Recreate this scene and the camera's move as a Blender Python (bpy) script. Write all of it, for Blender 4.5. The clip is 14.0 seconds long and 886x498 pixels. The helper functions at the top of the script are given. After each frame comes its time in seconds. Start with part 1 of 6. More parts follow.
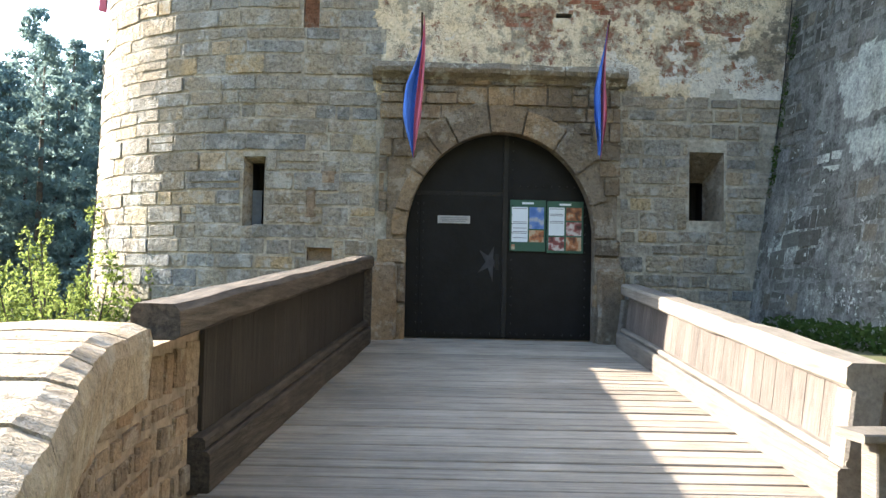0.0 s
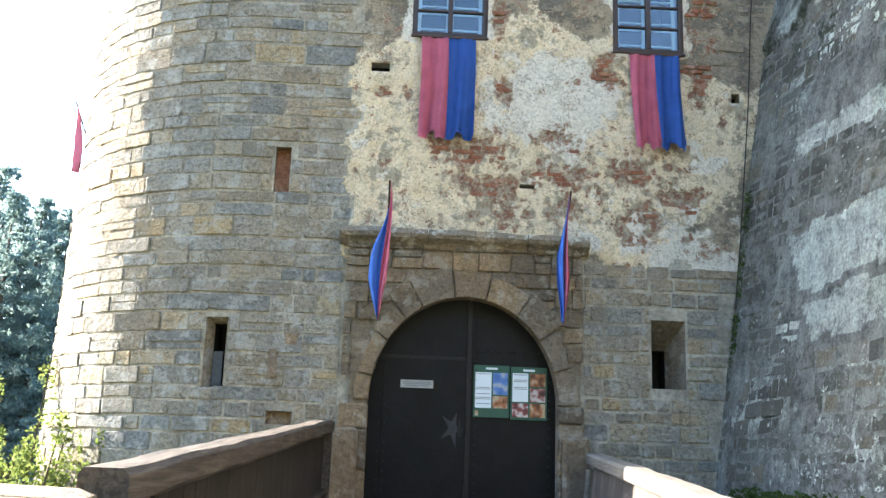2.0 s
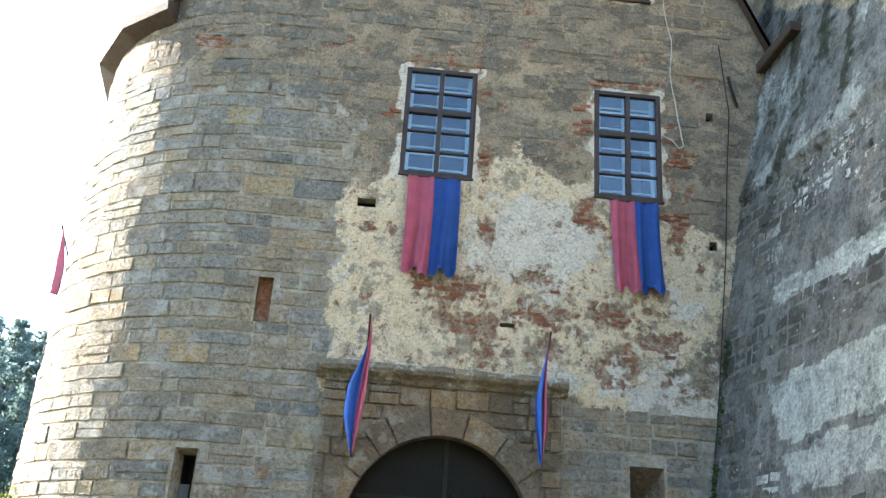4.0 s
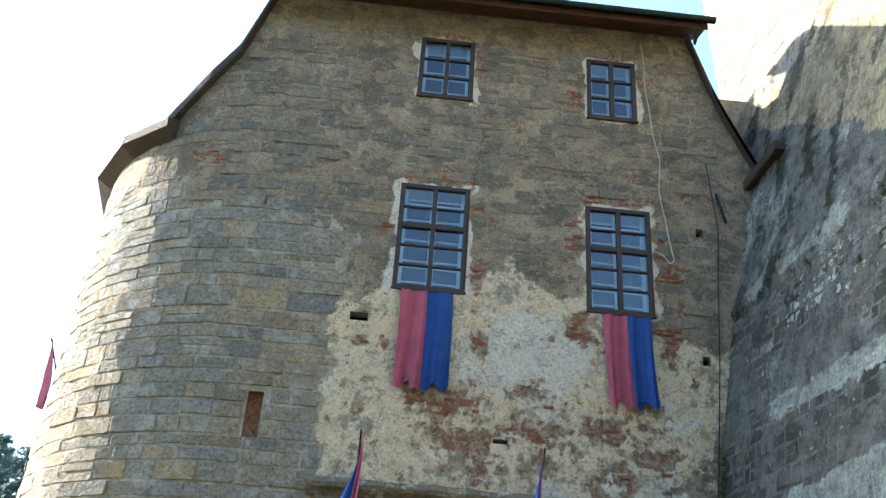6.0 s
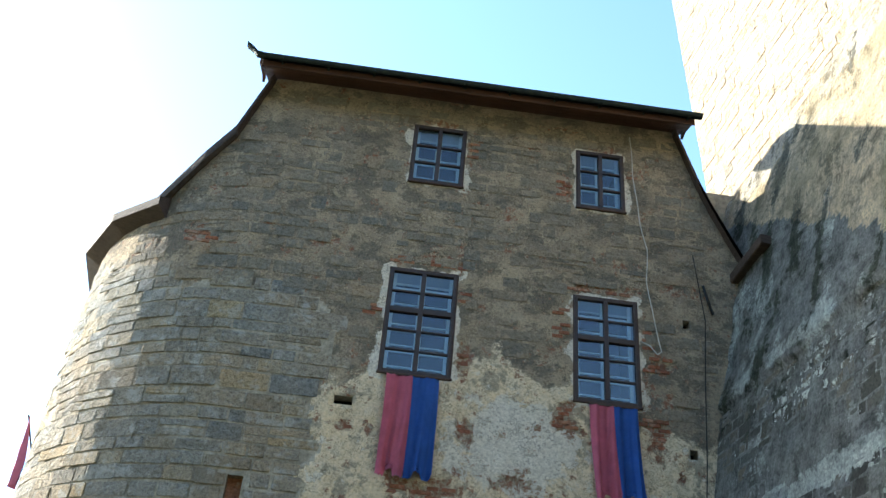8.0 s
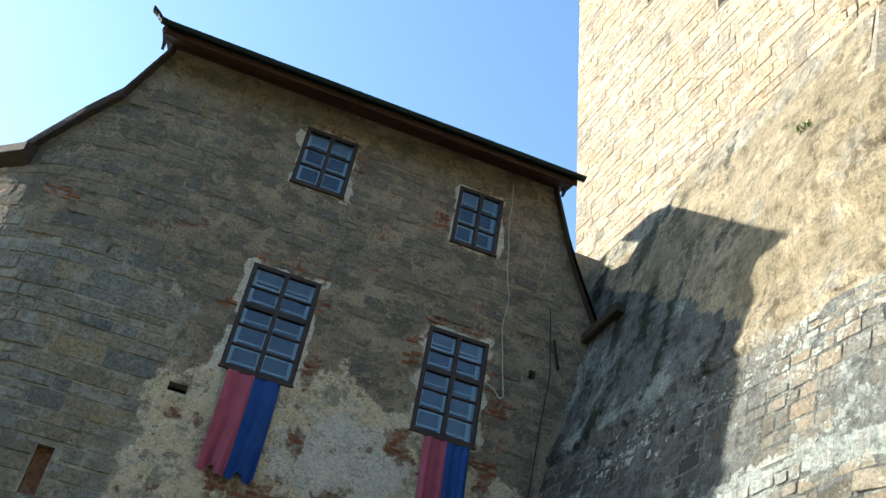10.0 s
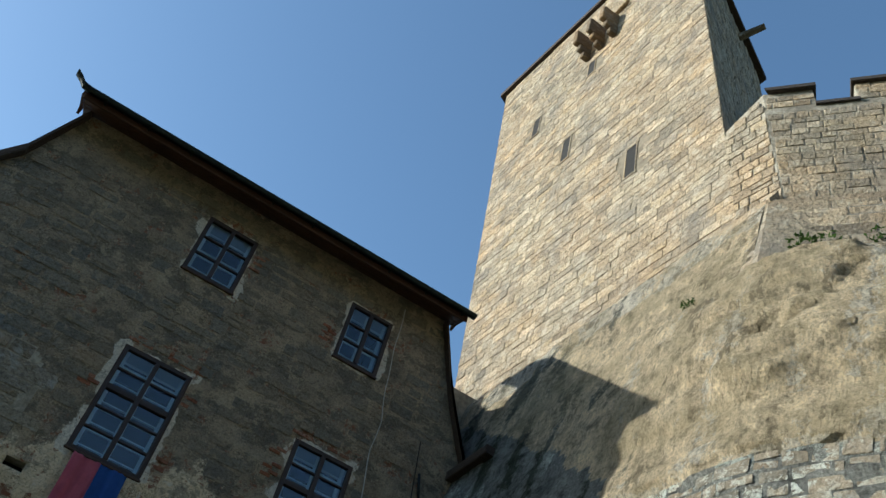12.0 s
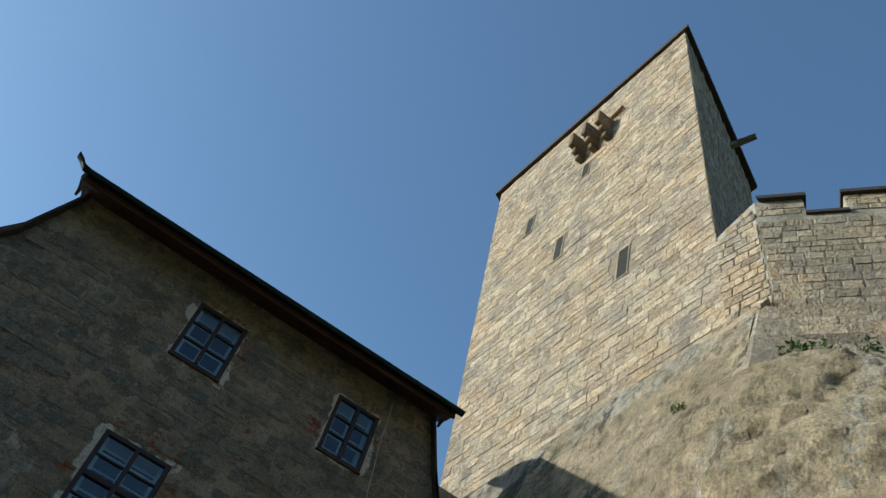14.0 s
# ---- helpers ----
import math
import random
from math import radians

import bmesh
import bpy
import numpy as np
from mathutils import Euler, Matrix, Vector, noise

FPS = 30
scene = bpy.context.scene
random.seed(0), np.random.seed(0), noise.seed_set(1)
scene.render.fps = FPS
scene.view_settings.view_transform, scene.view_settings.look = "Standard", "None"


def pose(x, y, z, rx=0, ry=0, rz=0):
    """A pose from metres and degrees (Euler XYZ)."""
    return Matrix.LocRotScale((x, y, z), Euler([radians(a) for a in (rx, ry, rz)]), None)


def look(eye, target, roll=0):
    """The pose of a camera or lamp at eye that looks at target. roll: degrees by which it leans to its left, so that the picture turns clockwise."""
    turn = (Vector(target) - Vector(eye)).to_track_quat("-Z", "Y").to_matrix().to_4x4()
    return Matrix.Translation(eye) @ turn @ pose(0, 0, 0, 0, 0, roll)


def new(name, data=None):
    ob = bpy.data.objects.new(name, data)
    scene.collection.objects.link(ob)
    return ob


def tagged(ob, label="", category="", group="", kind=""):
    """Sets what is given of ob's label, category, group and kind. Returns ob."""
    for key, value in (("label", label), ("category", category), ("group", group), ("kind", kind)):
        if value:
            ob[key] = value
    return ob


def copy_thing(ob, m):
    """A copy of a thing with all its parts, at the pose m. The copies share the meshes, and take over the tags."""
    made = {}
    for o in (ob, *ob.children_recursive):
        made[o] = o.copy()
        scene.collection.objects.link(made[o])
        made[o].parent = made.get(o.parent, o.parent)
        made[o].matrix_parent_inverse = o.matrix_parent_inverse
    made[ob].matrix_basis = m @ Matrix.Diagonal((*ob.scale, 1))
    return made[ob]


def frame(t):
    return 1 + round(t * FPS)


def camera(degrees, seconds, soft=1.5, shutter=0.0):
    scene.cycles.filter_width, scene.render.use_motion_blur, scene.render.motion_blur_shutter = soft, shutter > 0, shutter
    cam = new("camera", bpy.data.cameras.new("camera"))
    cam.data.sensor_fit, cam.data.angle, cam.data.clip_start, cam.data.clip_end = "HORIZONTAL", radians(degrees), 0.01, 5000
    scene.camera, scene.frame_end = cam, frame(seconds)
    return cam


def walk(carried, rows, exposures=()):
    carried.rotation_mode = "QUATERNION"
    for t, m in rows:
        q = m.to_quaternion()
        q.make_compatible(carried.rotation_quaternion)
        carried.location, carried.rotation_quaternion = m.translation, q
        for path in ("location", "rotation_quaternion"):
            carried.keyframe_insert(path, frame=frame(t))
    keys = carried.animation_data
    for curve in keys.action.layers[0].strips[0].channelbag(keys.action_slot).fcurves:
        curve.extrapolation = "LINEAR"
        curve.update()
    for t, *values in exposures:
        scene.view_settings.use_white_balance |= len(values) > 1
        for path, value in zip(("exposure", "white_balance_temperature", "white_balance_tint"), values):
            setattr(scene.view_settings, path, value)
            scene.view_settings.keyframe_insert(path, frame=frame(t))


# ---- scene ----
cam = camera(52.0, 14.0, soft=1.4)
EYE = (-0.981, -13.748, 0.809)
PATH = [
    (0, look(EYE, (-0.892, -3.756, 1.209), 1.21)),
    (0.5, look(EYE, (-0.739, -3.782, 1.594), 1.68)),
    (1, look(EYE, (-0.626, -3.849, 2.185), 2.43)),
    (1.5, look(EYE, (-0.604, -3.923, 2.634), 2.67)),
    (2, look(EYE, (-0.555, -4.001, 3.002), 1.94)),
    (2.5, look(EYE, (-0.527, -4.079, 3.320), 2.40)),
    (3, look(EYE, (-0.501, -4.188, 3.704), 2.83)),
    (3.5, look(EYE, (-0.466, -4.312, 4.081), 3.32)),
    (4, look(EYE, (-0.439, -4.446, 4.439), 3.79)),
    (4.2, look(EYE, (-0.436, -4.492, 4.556), 3.90)),
    (6.3, look(EYE, (-0.477, -5.065, 5.744), 4.08)),
    (6.5, look(EYE, (-0.486, -5.130, 5.857), 4.29)),
    (7, look(EYE, (-0.535, -5.305, 6.148), 4.53)),
    (7.2, look(EYE, (-0.561, -5.361, 6.239), 4.72)),
    (9.3, look(EYE, (0.258, -5.639, 6.529), 8.10)),
    (9.5, look(EYE, (0.434, -5.704, 6.579), 8.81)),
    (10, look(EYE, (0.881, -5.901, 6.722), 11.16)),
    (10.5, look(EYE, (1.192, -6.146, 6.931), 13.00)),
    (11, look(EYE, (1.423, -6.522, 7.290), 14.48)),
    (11.5, look(EYE, (1.511, -6.857, 7.614), 15.73)),
    (12, look(EYE, (1.374, -7.131, 7.927), 16.99)),
    (12.5, look(EYE, (1.211, -7.332, 8.160), 18.27)),
    (13, look(EYE, (1.069, -7.479, 8.325), 19.59)),
    (13.5, look(EYE, (0.980, -7.611, 8.457), 20.29)),
    (14, look(EYE, (0.897, -7.767, 8.600), 20.73)),
]
walk(cam, PATH, exposures=[(0.0, 3.08, 6700, 7), (2.0, 3.42, 6600, 7), (4.0, 3.18, 6500, 6), (6.5, 2.52, 6300, 3), (9.4, 1.86, 6200, 1), (10.5, 1.36, 6200, 0), (12.0, 0.60, 6000, -2), (14.0, 0.34, 5950, -3)])

# ---- world and sun ----
SUN_WAY = Vector((1.0, -0.51, -0.467)).normalized()
world = bpy.data.worlds.new("world")
scene.world = world
world.use_nodes = True
wn = world.node_tree.nodes
sky = wn.new("ShaderNodeTexSky")
sky.sky_type = "NISHITA"
sky.sun_disc = False
sky.sun_elevation = math.asin(-SUN_WAY.z)
sky.sun_rotation = math.atan2(-SUN_WAY.x, -SUN_WAY.y)
sky.air_density = 1.0
sky.dust_density = 1.0
sky.ozone_density = 2.6
world.node_tree.links.new(sky.outputs[0], wn["Background"].inputs[0])
wn["Background"].inputs[1].default_value = 0.15
lamp = bpy.data.lights.new("sun", "SUN")
lamp.energy = 4.4
lamp.angle = radians(0.6)
lamp.color = (1.0, 0.90, 0.82)
sun = new("sun", lamp)
sun.matrix_world = look((0, 0, 40), Vector((0, 0, 40)) + SUN_WAY)

# ---- materials ----
class Mat:
    """Small wrapper for building node materials."""

    def __init__(self, name, rough=0.85, metal=0.0, spec=0.3):
        self.m = bpy.data.materials.new(name)
        self.m.use_nodes = True
        self.t = self.m.node_tree
        self.b = self.t.nodes["Principled BSDF"]
        self.b.inputs["Roughness"].default_value = rough
        self.b.inputs["Metallic"].default_value = metal
        self.b.inputs["Specular IOR Level"].default_value = spec
        self.geo = self.t.nodes.new("ShaderNodeNewGeometry")

    def put(self, a, b):
        self.t.links.new(a, b)

    def pos(self, sx=1.0, sy=1.0, sz=1.0):
        n = self.t.nodes.new("ShaderNodeMapping")
        n.inputs["Scale"].default_value = (sx, sy, sz)
        self.put(self.geo.outputs["Position"], n.inputs["Vector"])
        return n.outputs[0]

    def noise(self, scale, detail=4.0, rough=0.6, vec=None):
        n = self.t.nodes.new("ShaderNodeTexNoise")
        n.inputs["Scale"].default_value = scale
        n.inputs["Detail"].default_value = detail
        n.inputs["Roughness"].default_value = rough
        self.put(vec if vec else self.geo.outputs["Position"], n.inputs["Vector"])
        return n.outputs["Fac"]

    def ramp(self, fac, *stops):
        n = self.t.nodes.new("ShaderNodeValToRGB")
        e = n.color_ramp.elements
        while len(e) < len(stops):
            e.new(0.5)
        for el, (p, c) in zip(e, stops):
            el.position = p
            el.color = (c, c, c, 1) if isinstance(c, (int, float)) else (*c, 1)
        self.put(fac, n.inputs[0])
        return n.outputs[0]

    def mix(self, fac, a, b, kind="MIX"):
        n = self.t.nodes.new("ShaderNodeMix")
        n.data_type = "RGBA"
        n.blend_type = kind
        for sock, v in ((n.inputs[0], fac), (n.inputs[6], a), (n.inputs[7], b)):
            if isinstance(v, bpy.types.NodeSocket):
                self.put(v, sock)
            elif isinstance(v, tuple):
                sock.default_value = (*v, 1)
            else:
                sock.default_value = v
        return n.outputs[2]

    def math(self, op, a, b=0.0):
        n = self.t.nodes.new("ShaderNodeMath")
        n.operation = op
        for sock, v in ((n.inputs[0], a), (n.inputs[1], b)):
            if isinstance(v, bpy.types.NodeSocket):
                self.put(v, sock)
            else:
                sock.default_value = v
        return n.outputs[0]

    def rand(self):
        o = self.t.nodes.new("ShaderNodeObjectInfo")
        return self.math("FRACT", self.math("ADD", o.outputs["Random"], self.geo.outputs["Random Per Island"]))

    def attr(self, name):
        n = self.t.nodes.new("ShaderNodeAttribute")
        n.attribute_name = name
        s = self.t.nodes.new("ShaderNodeSeparateColor")
        self.put(n.outputs["Color"], s.inputs[0])
        return s.outputs

    def colour(self, c):
        if isinstance(c, tuple):
            self.b.inputs["Base Color"].default_value = (*c, 1)
        else:
            self.put(c, self.b.inputs["Base Color"])
        return self

    def bump(self, h, strength=0.5, dist=0.02):
        n = self.t.nodes.new("ShaderNodeBump")
        n.inputs["Strength"].default_value = strength
        n.inputs["Distance"].default_value = dist
        self.put(h, n.inputs["Height"])
        self.put(n.outputs[0], self.b.inputs["Normal"])
        return self


def stone_mat(name, cols, stain=(0.10, 0.095, 0.085), pale=(0.42, 0.40, 0.34), stain_amt=0.5, pale_amt=0.35, grain=15.0, even=0.25, deep=0.55, tints=((1.14, 1.0, 0.86), (1.04, 1.0, 0.94))):
    k = Mat(name, 0.92, spec=0.15)
    r = k.rand()
    n = len(cols)
    base = k.ramp(r, *[(i / (n - 1), c) for i, c in enumerate(cols)])
    mean = tuple(sum(c[i] for c in cols) / n for i in range(3))
    base = k.mix(even, base, mean)
    base = k.mix(1.0, base, k.mix(k.ramp(k.noise(0.45, 4, 0.6), (0.4, 0.0), (0.6, 1.0)), *tints), "MULTIPLY")
    fine = k.noise(grain, 6, 0.7)
    base = k.mix(1.0, base, k.ramp(fine, (0.28, deep), (0.5, 1.0), (0.75, 1.8 - deep)), "MULTIPLY")
    base = k.mix(1.0, base, k.ramp(k.noise(60.0, 3, 0.7), (0.3, 0.86), (0.7, 1.12)), "MULTIPLY")
    base = k.mix(k.ramp(k.noise(11.0, 7, 0.8), (0.60, 0.0), (0.70, 0.6)), base, (0.08, 0.07, 0.058))
    big = k.noise(0.7, 5, 0.65)
    base = k.mix(k.math("MULTIPLY", k.ramp(big, (0.50, 0.0), (0.68, 1.0)), stain_amt), base, stain)
    blot = k.noise(3.2, 6, 0.7)
    base = k.mix(k.math("MULTIPLY", k.ramp(blot, (0.53, 0.0), (0.60, 1.0)), pale_amt), base, pale)
    k.colour(base)
    k.bump(k.math("ADD", k.noise(grain, 5, 0.75), k.math("MULTIPLY", k.noise(7.0, 4), 1.4)), 1.0, 0.05)
    return k.m


def plain_mat(name, col, rough=0.7, metal=0.0, var=0.25, scale=8.0, spec=0.3, bump=0.2):
    k = Mat(name, rough, metal, spec)
    lo, hi = 1 - var, 1 + var
    k.colour(k.mix(1.0, col, k.ramp(k.noise(scale, 6, 0.65), (0.3, lo), (0.7, hi)), "MULTIPLY"))
    k.bump(k.noise(scale * 5, 4), bump, 0.01)
    return k.m


def wood_mat(name, a, b, grain_axis="y", rough=0.8):
    k = Mat(name, rough, spec=0.25)
    s = {"x": (1.2, 22, 22), "y": (22, 1.2, 22), "z": (22, 22, 1.2)}[grain_axis]
    g = k.noise(1.0, 7, 0.7, k.pos(*s))
    col = k.mix(k.ramp(g, (0.3, 0.0), (0.7, 1.0)), a, b)
    r = k.rand()
    col = k.mix(1.0, col, k.ramp(r, (0.0, 0.78), (1.0, 1.18)), "MULTIPLY")
    col = k.mix(1.0, col, k.ramp(k.noise(1.6, 5, 0.7), (0.3, 0.75), (0.7, 1.2)), "MULTIPLY")
    k.colour(col)
    k.bump(g, 0.9, 0.02)
    return k.m


SAND = [(0.29, 0.255, 0.20), (0.215, 0.22, 0.215), (0.33, 0.285, 0.215), (0.165, 0.174, 0.176), (0.28, 0.265, 0.23), (0.36, 0.285, 0.175), (0.225, 0.233, 0.23), (0.30, 0.265, 0.205), (0.19, 0.172, 0.142), (0.25, 0.25, 0.235), (0.34, 0.29, 0.215), (0.19, 0.198, 0.198)]
M_stone = stone_mat("facade_sandstone", SAND, stain=(0.165, 0.165, 0.152), pale=(0.39, 0.385, 0.35), pale_amt=0.6, even=0.08, deep=0.42, tints=((1.10, 1.0, 0.88), (0.96, 0.99, 1.0)))
M_ghost = stone_mat("thinly_rendered_block", [(0.18, 0.183, 0.172), (0.235, 0.22, 0.186), (0.145, 0.15, 0.145), (0.265, 0.235, 0.186), (0.20, 0.198, 0.177)], stain=(0.12, 0.118, 0.105), pale=(0.33, 0.275, 0.20), pale_amt=0.7, even=0.15)
M_keep = stone_mat("keep_sandstone", [(0.37, 0.325, 0.25), (0.31, 0.28, 0.225), (0.43, 0.375, 0.285), (0.26, 0.235, 0.19), (0.39, 0.335, 0.25), (0.21, 0.19, 0.155), (0.34, 0.305, 0.24), (0.49, 0.43, 0.335), (0.38, 0.32, 0.225), (0.29, 0.265, 0.215), (0.41, 0.365, 0.285)], even=0.0, stain=(0.205, 0.19, 0.165), pale=(0.53, 0.47, 0.37), stain_amt=0.75, pale_amt=0.5, deep=0.38)
M_wall = stone_mat("plinth_stone", [(0.19, 0.175, 0.145), (0.27, 0.235, 0.185), (0.15, 0.14, 0.12), (0.31, 0.265, 0.19), (0.22, 0.20, 0.16)], stain=(0.08, 0.08, 0.07), pale=(0.54, 0.53, 0.46), stain_amt=0.7, pale_amt=0.7)
M_warm = stone_mat("parapet_stone", [(0.27, 0.205, 0.145), (0.19, 0.155, 0.12), (0.33, 0.26, 0.185), (0.23, 0.195, 0.155), (0.15, 0.12, 0.092), (0.29, 0.21, 0.145)], stain=(0.11, 0.085, 0.065), pale=(0.44, 0.37, 0.28), stain_amt=0.6, pale_amt=0.45, even=0.1)
M_coping = stone_mat("coping_stone", [(0.34, 0.295, 0.23), (0.28, 0.245, 0.195), (0.37, 0.325, 0.25)], stain=(0.20, 0.18, 0.14), pale=(0.5, 0.47, 0.4), stain_amt=0.45)
M_portal = stone_mat("portal_stone", [(0.17, 0.135, 0.095), (0.13, 0.115, 0.095), (0.26, 0.20, 0.13), (0.10, 0.09, 0.076), (0.21, 0.165, 0.115), (0.155, 0.145, 0.125)], stain=(0.085, 0.078, 0.068), pale=(0.36, 0.33, 0.27), pale_amt=0.45, even=0.08)
M_brick = stone_mat("old_brick", [(0.25, 0.095, 0.06), (0.31, 0.14, 0.09), (0.19, 0.085, 0.06), (0.33, 0.19, 0.13)], stain=(0.2, 0.15, 0.11), pale=(0.45, 0.38, 0.3), stain_amt=0.4, pale_amt=0.4)
km = Mat("lime_mortar", 0.95, spec=0.1)
kcol = km.mix(km.ramp(km.noise(1.6, 6, 0.7), (0.42, 0.0), (0.58, 1.0)), (0.24, 0.215, 0.17), (0.40, 0.365, 0.295))
km.colour(km.mix(1.0, kcol, km.ramp(km.noise(14.0, 6, 0.7), (0.3, 0.6), (0.7, 1.25)), "MULTIPLY"))
km.bump(km.noise(30.0, 5, 0.7), 0.7, 0.02)
M_mortar = km.m
M_mortar_keep = plain_mat("keep_mortar", (0.20, 0.172, 0.13), 0.95, var=0.35, scale=5, spec=0.1, bump=0.5)
M_mortar_warm = plain_mat("parapet_mortar", (0.25, 0.192, 0.14), 0.95, var=0.4, scale=9, spec=0.1, bump=0.7)
M_mortar_dark = plain_mat("grey_mortar", (0.26, 0.235, 0.19), 0.95, var=0.4, scale=7, spec=0.1, bump=0.6)


def facade_plaster():
    """Old render: grey above, cream patches, brick and rubble showing through, by the vertex masks of the wall."""
    k = Mat("weathered_render", 0.95, spec=0.12)
    m = k.attr("mask")
    cream, brick, pale = m[0], m[1], m[2]
    n1, n2, n3 = k.noise(1.3, 7, 0.7), k.noise(3.4, 9, 0.74), k.noise(24.0, 5, 0.7)

    def layer(col, mask, noise_, amp, lo, hi, paint, amount=1.0):
        edge = k.math("ADD", mask, k.math("MULTIPLY", k.math("SUBTRACT", noise_, 0.5), amp))
        f = k.ramp(edge, (lo, 0.0), (hi, 1.0))
        return k.mix(k.math("MULTIPLY", f, amount), col, paint)
    # grey coat: blue-grey blocks, tan mortar
    grey = k.mix(k.ramp(n1, (0.38, 0.0), (0.60, 1.0)), (0.215, 0.184, 0.144), (0.375, 0.308, 0.218))
    slab = k.noise(1.0, 6, 0.7, k.pos(1.5, 1.0, 2.3))
    grey = k.mix(k.ramp(slab, (0.49, 0.0), (0.55, 0.72)), grey, (0.125, 0.114, 0.094))
    grey = k.mix(k.ramp(k.noise(2.4, 9, 0.8), (0.55, 0.0), (0.60, 0.75)), grey, (0.40, 0.335, 0.235))
    grey = k.mix(k.ramp(k.noise(3.6, 9, 0.8), (0.60, 0.0), (0.64, 0.8)), grey, (0.27, 0.15, 0.10))
    # cream coat
    crm = k.mix(k.ramp(n2, (0.35, 0.0), (0.65, 1.0)), (0.66, 0.53, 0.345), (0.67, 0.58, 0.43))
    crm = k.mix(k.ramp(k.noise(1.9, 9, 0.75), (0.53, 0.0), (0.57, 0.85)), crm, (0.30, 0.265, 0.20))
    crm = k.mix(k.ramp(k.noise(2.5, 9, 0.75, k.pos(1.0, 1.0, 1.25)), (0.585, 0.0), (0.61, 0.9)), crm, (0.63, 0.59, 0.51))
    crm = k.mix(k.ramp(k.noise(3.3, 9, 0.8), (0.585, 0.0), (0.61, 0.9)), crm, (0.26, 0.135, 0.085))
    col = layer(grey, cream, n2, 0.9, 0.48, 0.52, crm)
    col = layer(col, pale, n2, 0.9, 0.49, 0.55, k.mix(n2, (0.74, 0.70, 0.61), (0.54, 0.49, 0.40)))
    rub = k.mix(k.ramp(k.noise(9.0, 6, 0.7), (0.45, 0.0), (0.55, 1.0)), (0.23, 0.115, 0.075), (0.34, 0.285, 0.21))
    col = layer(col, brick, k.noise(6.0, 8, 0.8), 2.6, 0.50, 0.55, rub)
    # cracks and small dark losses
    crk = k.math("ABSOLUTE", k.math("SUBTRACT", k.noise(1.5, 7, 0.7), 0.5))
    col = k.mix(k.ramp(crk, (0.0, 0.7), (0.009, 0.0)), col, (0.08, 0.07, 0.055))
    loss = k.ramp(k.noise(4.6, 9, 0.85), (0.625, 0.0), (0.65, 1.0))
    col = k.mix(k.math("MULTIPLY", loss, 0.7), col, (0.13, 0.115, 0.09))
    col = k.mix(1.0, col, k.ramp(n3, (0.28, 0.58), (0.5, 1.0), (0.75, 1.3)), "MULTIPLY")
    k.colour(col)
    h = k.math("SUBTRACT", k.math("ADD", k.math("MULTIPLY", n2, 1.6), k.math("MULTIPLY", n3, 0.6)), k.math("MULTIPLY", loss, 0.8))
    k.bump(h, 1.0, 0.05)
    return k.m


M_render = facade_plaster()


def rock_mat(name, lo, hi, lichen_lit, moss_shade, lich_amt=1.0, stain=(0.40, 0.335, 0.20), stain_amt=0.0):
    k = Mat(name, 0.95, spec=0.12)
    n1 = k.noise(0.9, 6, 0.7)
    n2 = k.noise(6.5, 9, 0.82)
    col = k.mix(k.ramp(k.noise(2.2, 8, 0.75), (0.35, 0.0), (0.65, 1.0)), lo, hi)
    m = k.attr("mask")
    wht = k.math("ADD", k.math("MULTIPLY", m[0], lich_amt), k.math("MULTIPLY", k.math("SUBTRACT", n2, 0.5), 1.8))
    col = k.mix(k.ramp(wht, (0.52, 0.0), (0.60, 1.0)), col, k.mix(k.ramp(k.noise(3.0, 9, 0.8), (0.38, 0.0), (0.6, 1.0)), tuple(0.82 * v for v in lichen_lit), lichen_lit))
    col = k.mix(k.math("MULTIPLY", m[2], 0.8), col, k.mix(n2, (0.05, 0.048, 0.042), (0.20, 0.18, 0.15)))
    # dark tone for moss and for shade painted on the wall near the house
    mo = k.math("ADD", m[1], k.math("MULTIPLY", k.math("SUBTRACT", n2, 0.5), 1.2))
    col = k.mix(k.ramp(mo, (0.5, 0.0), (0.62, 0.9)), col, moss_shade)
    col = k.mix(1.0, col, k.ramp(k.noise(24, 6, 0.75), (0.28, 0.42), (0.5, 1.0), (0.75, 1.4)), "MULTIPLY")
    col = k.mix(1.0, col, k.ramp(k.noise(3.2, 9, 0.78), (0.36, 0.40), (0.5, 1.0), (0.64, 1.22)), "MULTIPLY")
    col = k.mix(1.0, col, k.ramp(k.noise(1.0, 6, 0.7, k.pos(9.0, 9.0, 1.3)), (0.3, 0.72), (0.5, 1.0), (0.7, 1.16)), "MULTIPLY")
    col = k.mix(k.math("MULTIPLY", k.ramp(k.noise(0.75, 7, 0.7), (0.46, 0.0), (0.58, 0.45)), stain_amt), col, stain)
    col = k.mix(k.math("MULTIPLY", k.ramp(k.noise(1.7, 9, 0.8, k.pos(1.0, 1.0, 0.55)), (0.555, 0.0), (0.60, 0.75)), stain_amt), col, (0.20, 0.165, 0.11))
    k.colour(col)
    k.bump(k.math("ADD", k.math("MULTIPLY", n2, 2.0), k.math("ADD", k.noise(22, 6, 0.75), k.math("MULTIPLY", k.noise(2.0, 6, 0.7), 3.0))), 1.0, 0.13)
    return k.m


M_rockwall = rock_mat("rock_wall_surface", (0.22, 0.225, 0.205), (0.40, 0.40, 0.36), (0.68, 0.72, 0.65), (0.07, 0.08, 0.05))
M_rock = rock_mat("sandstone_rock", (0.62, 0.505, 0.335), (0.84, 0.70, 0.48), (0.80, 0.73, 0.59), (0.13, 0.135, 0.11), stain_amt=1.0)

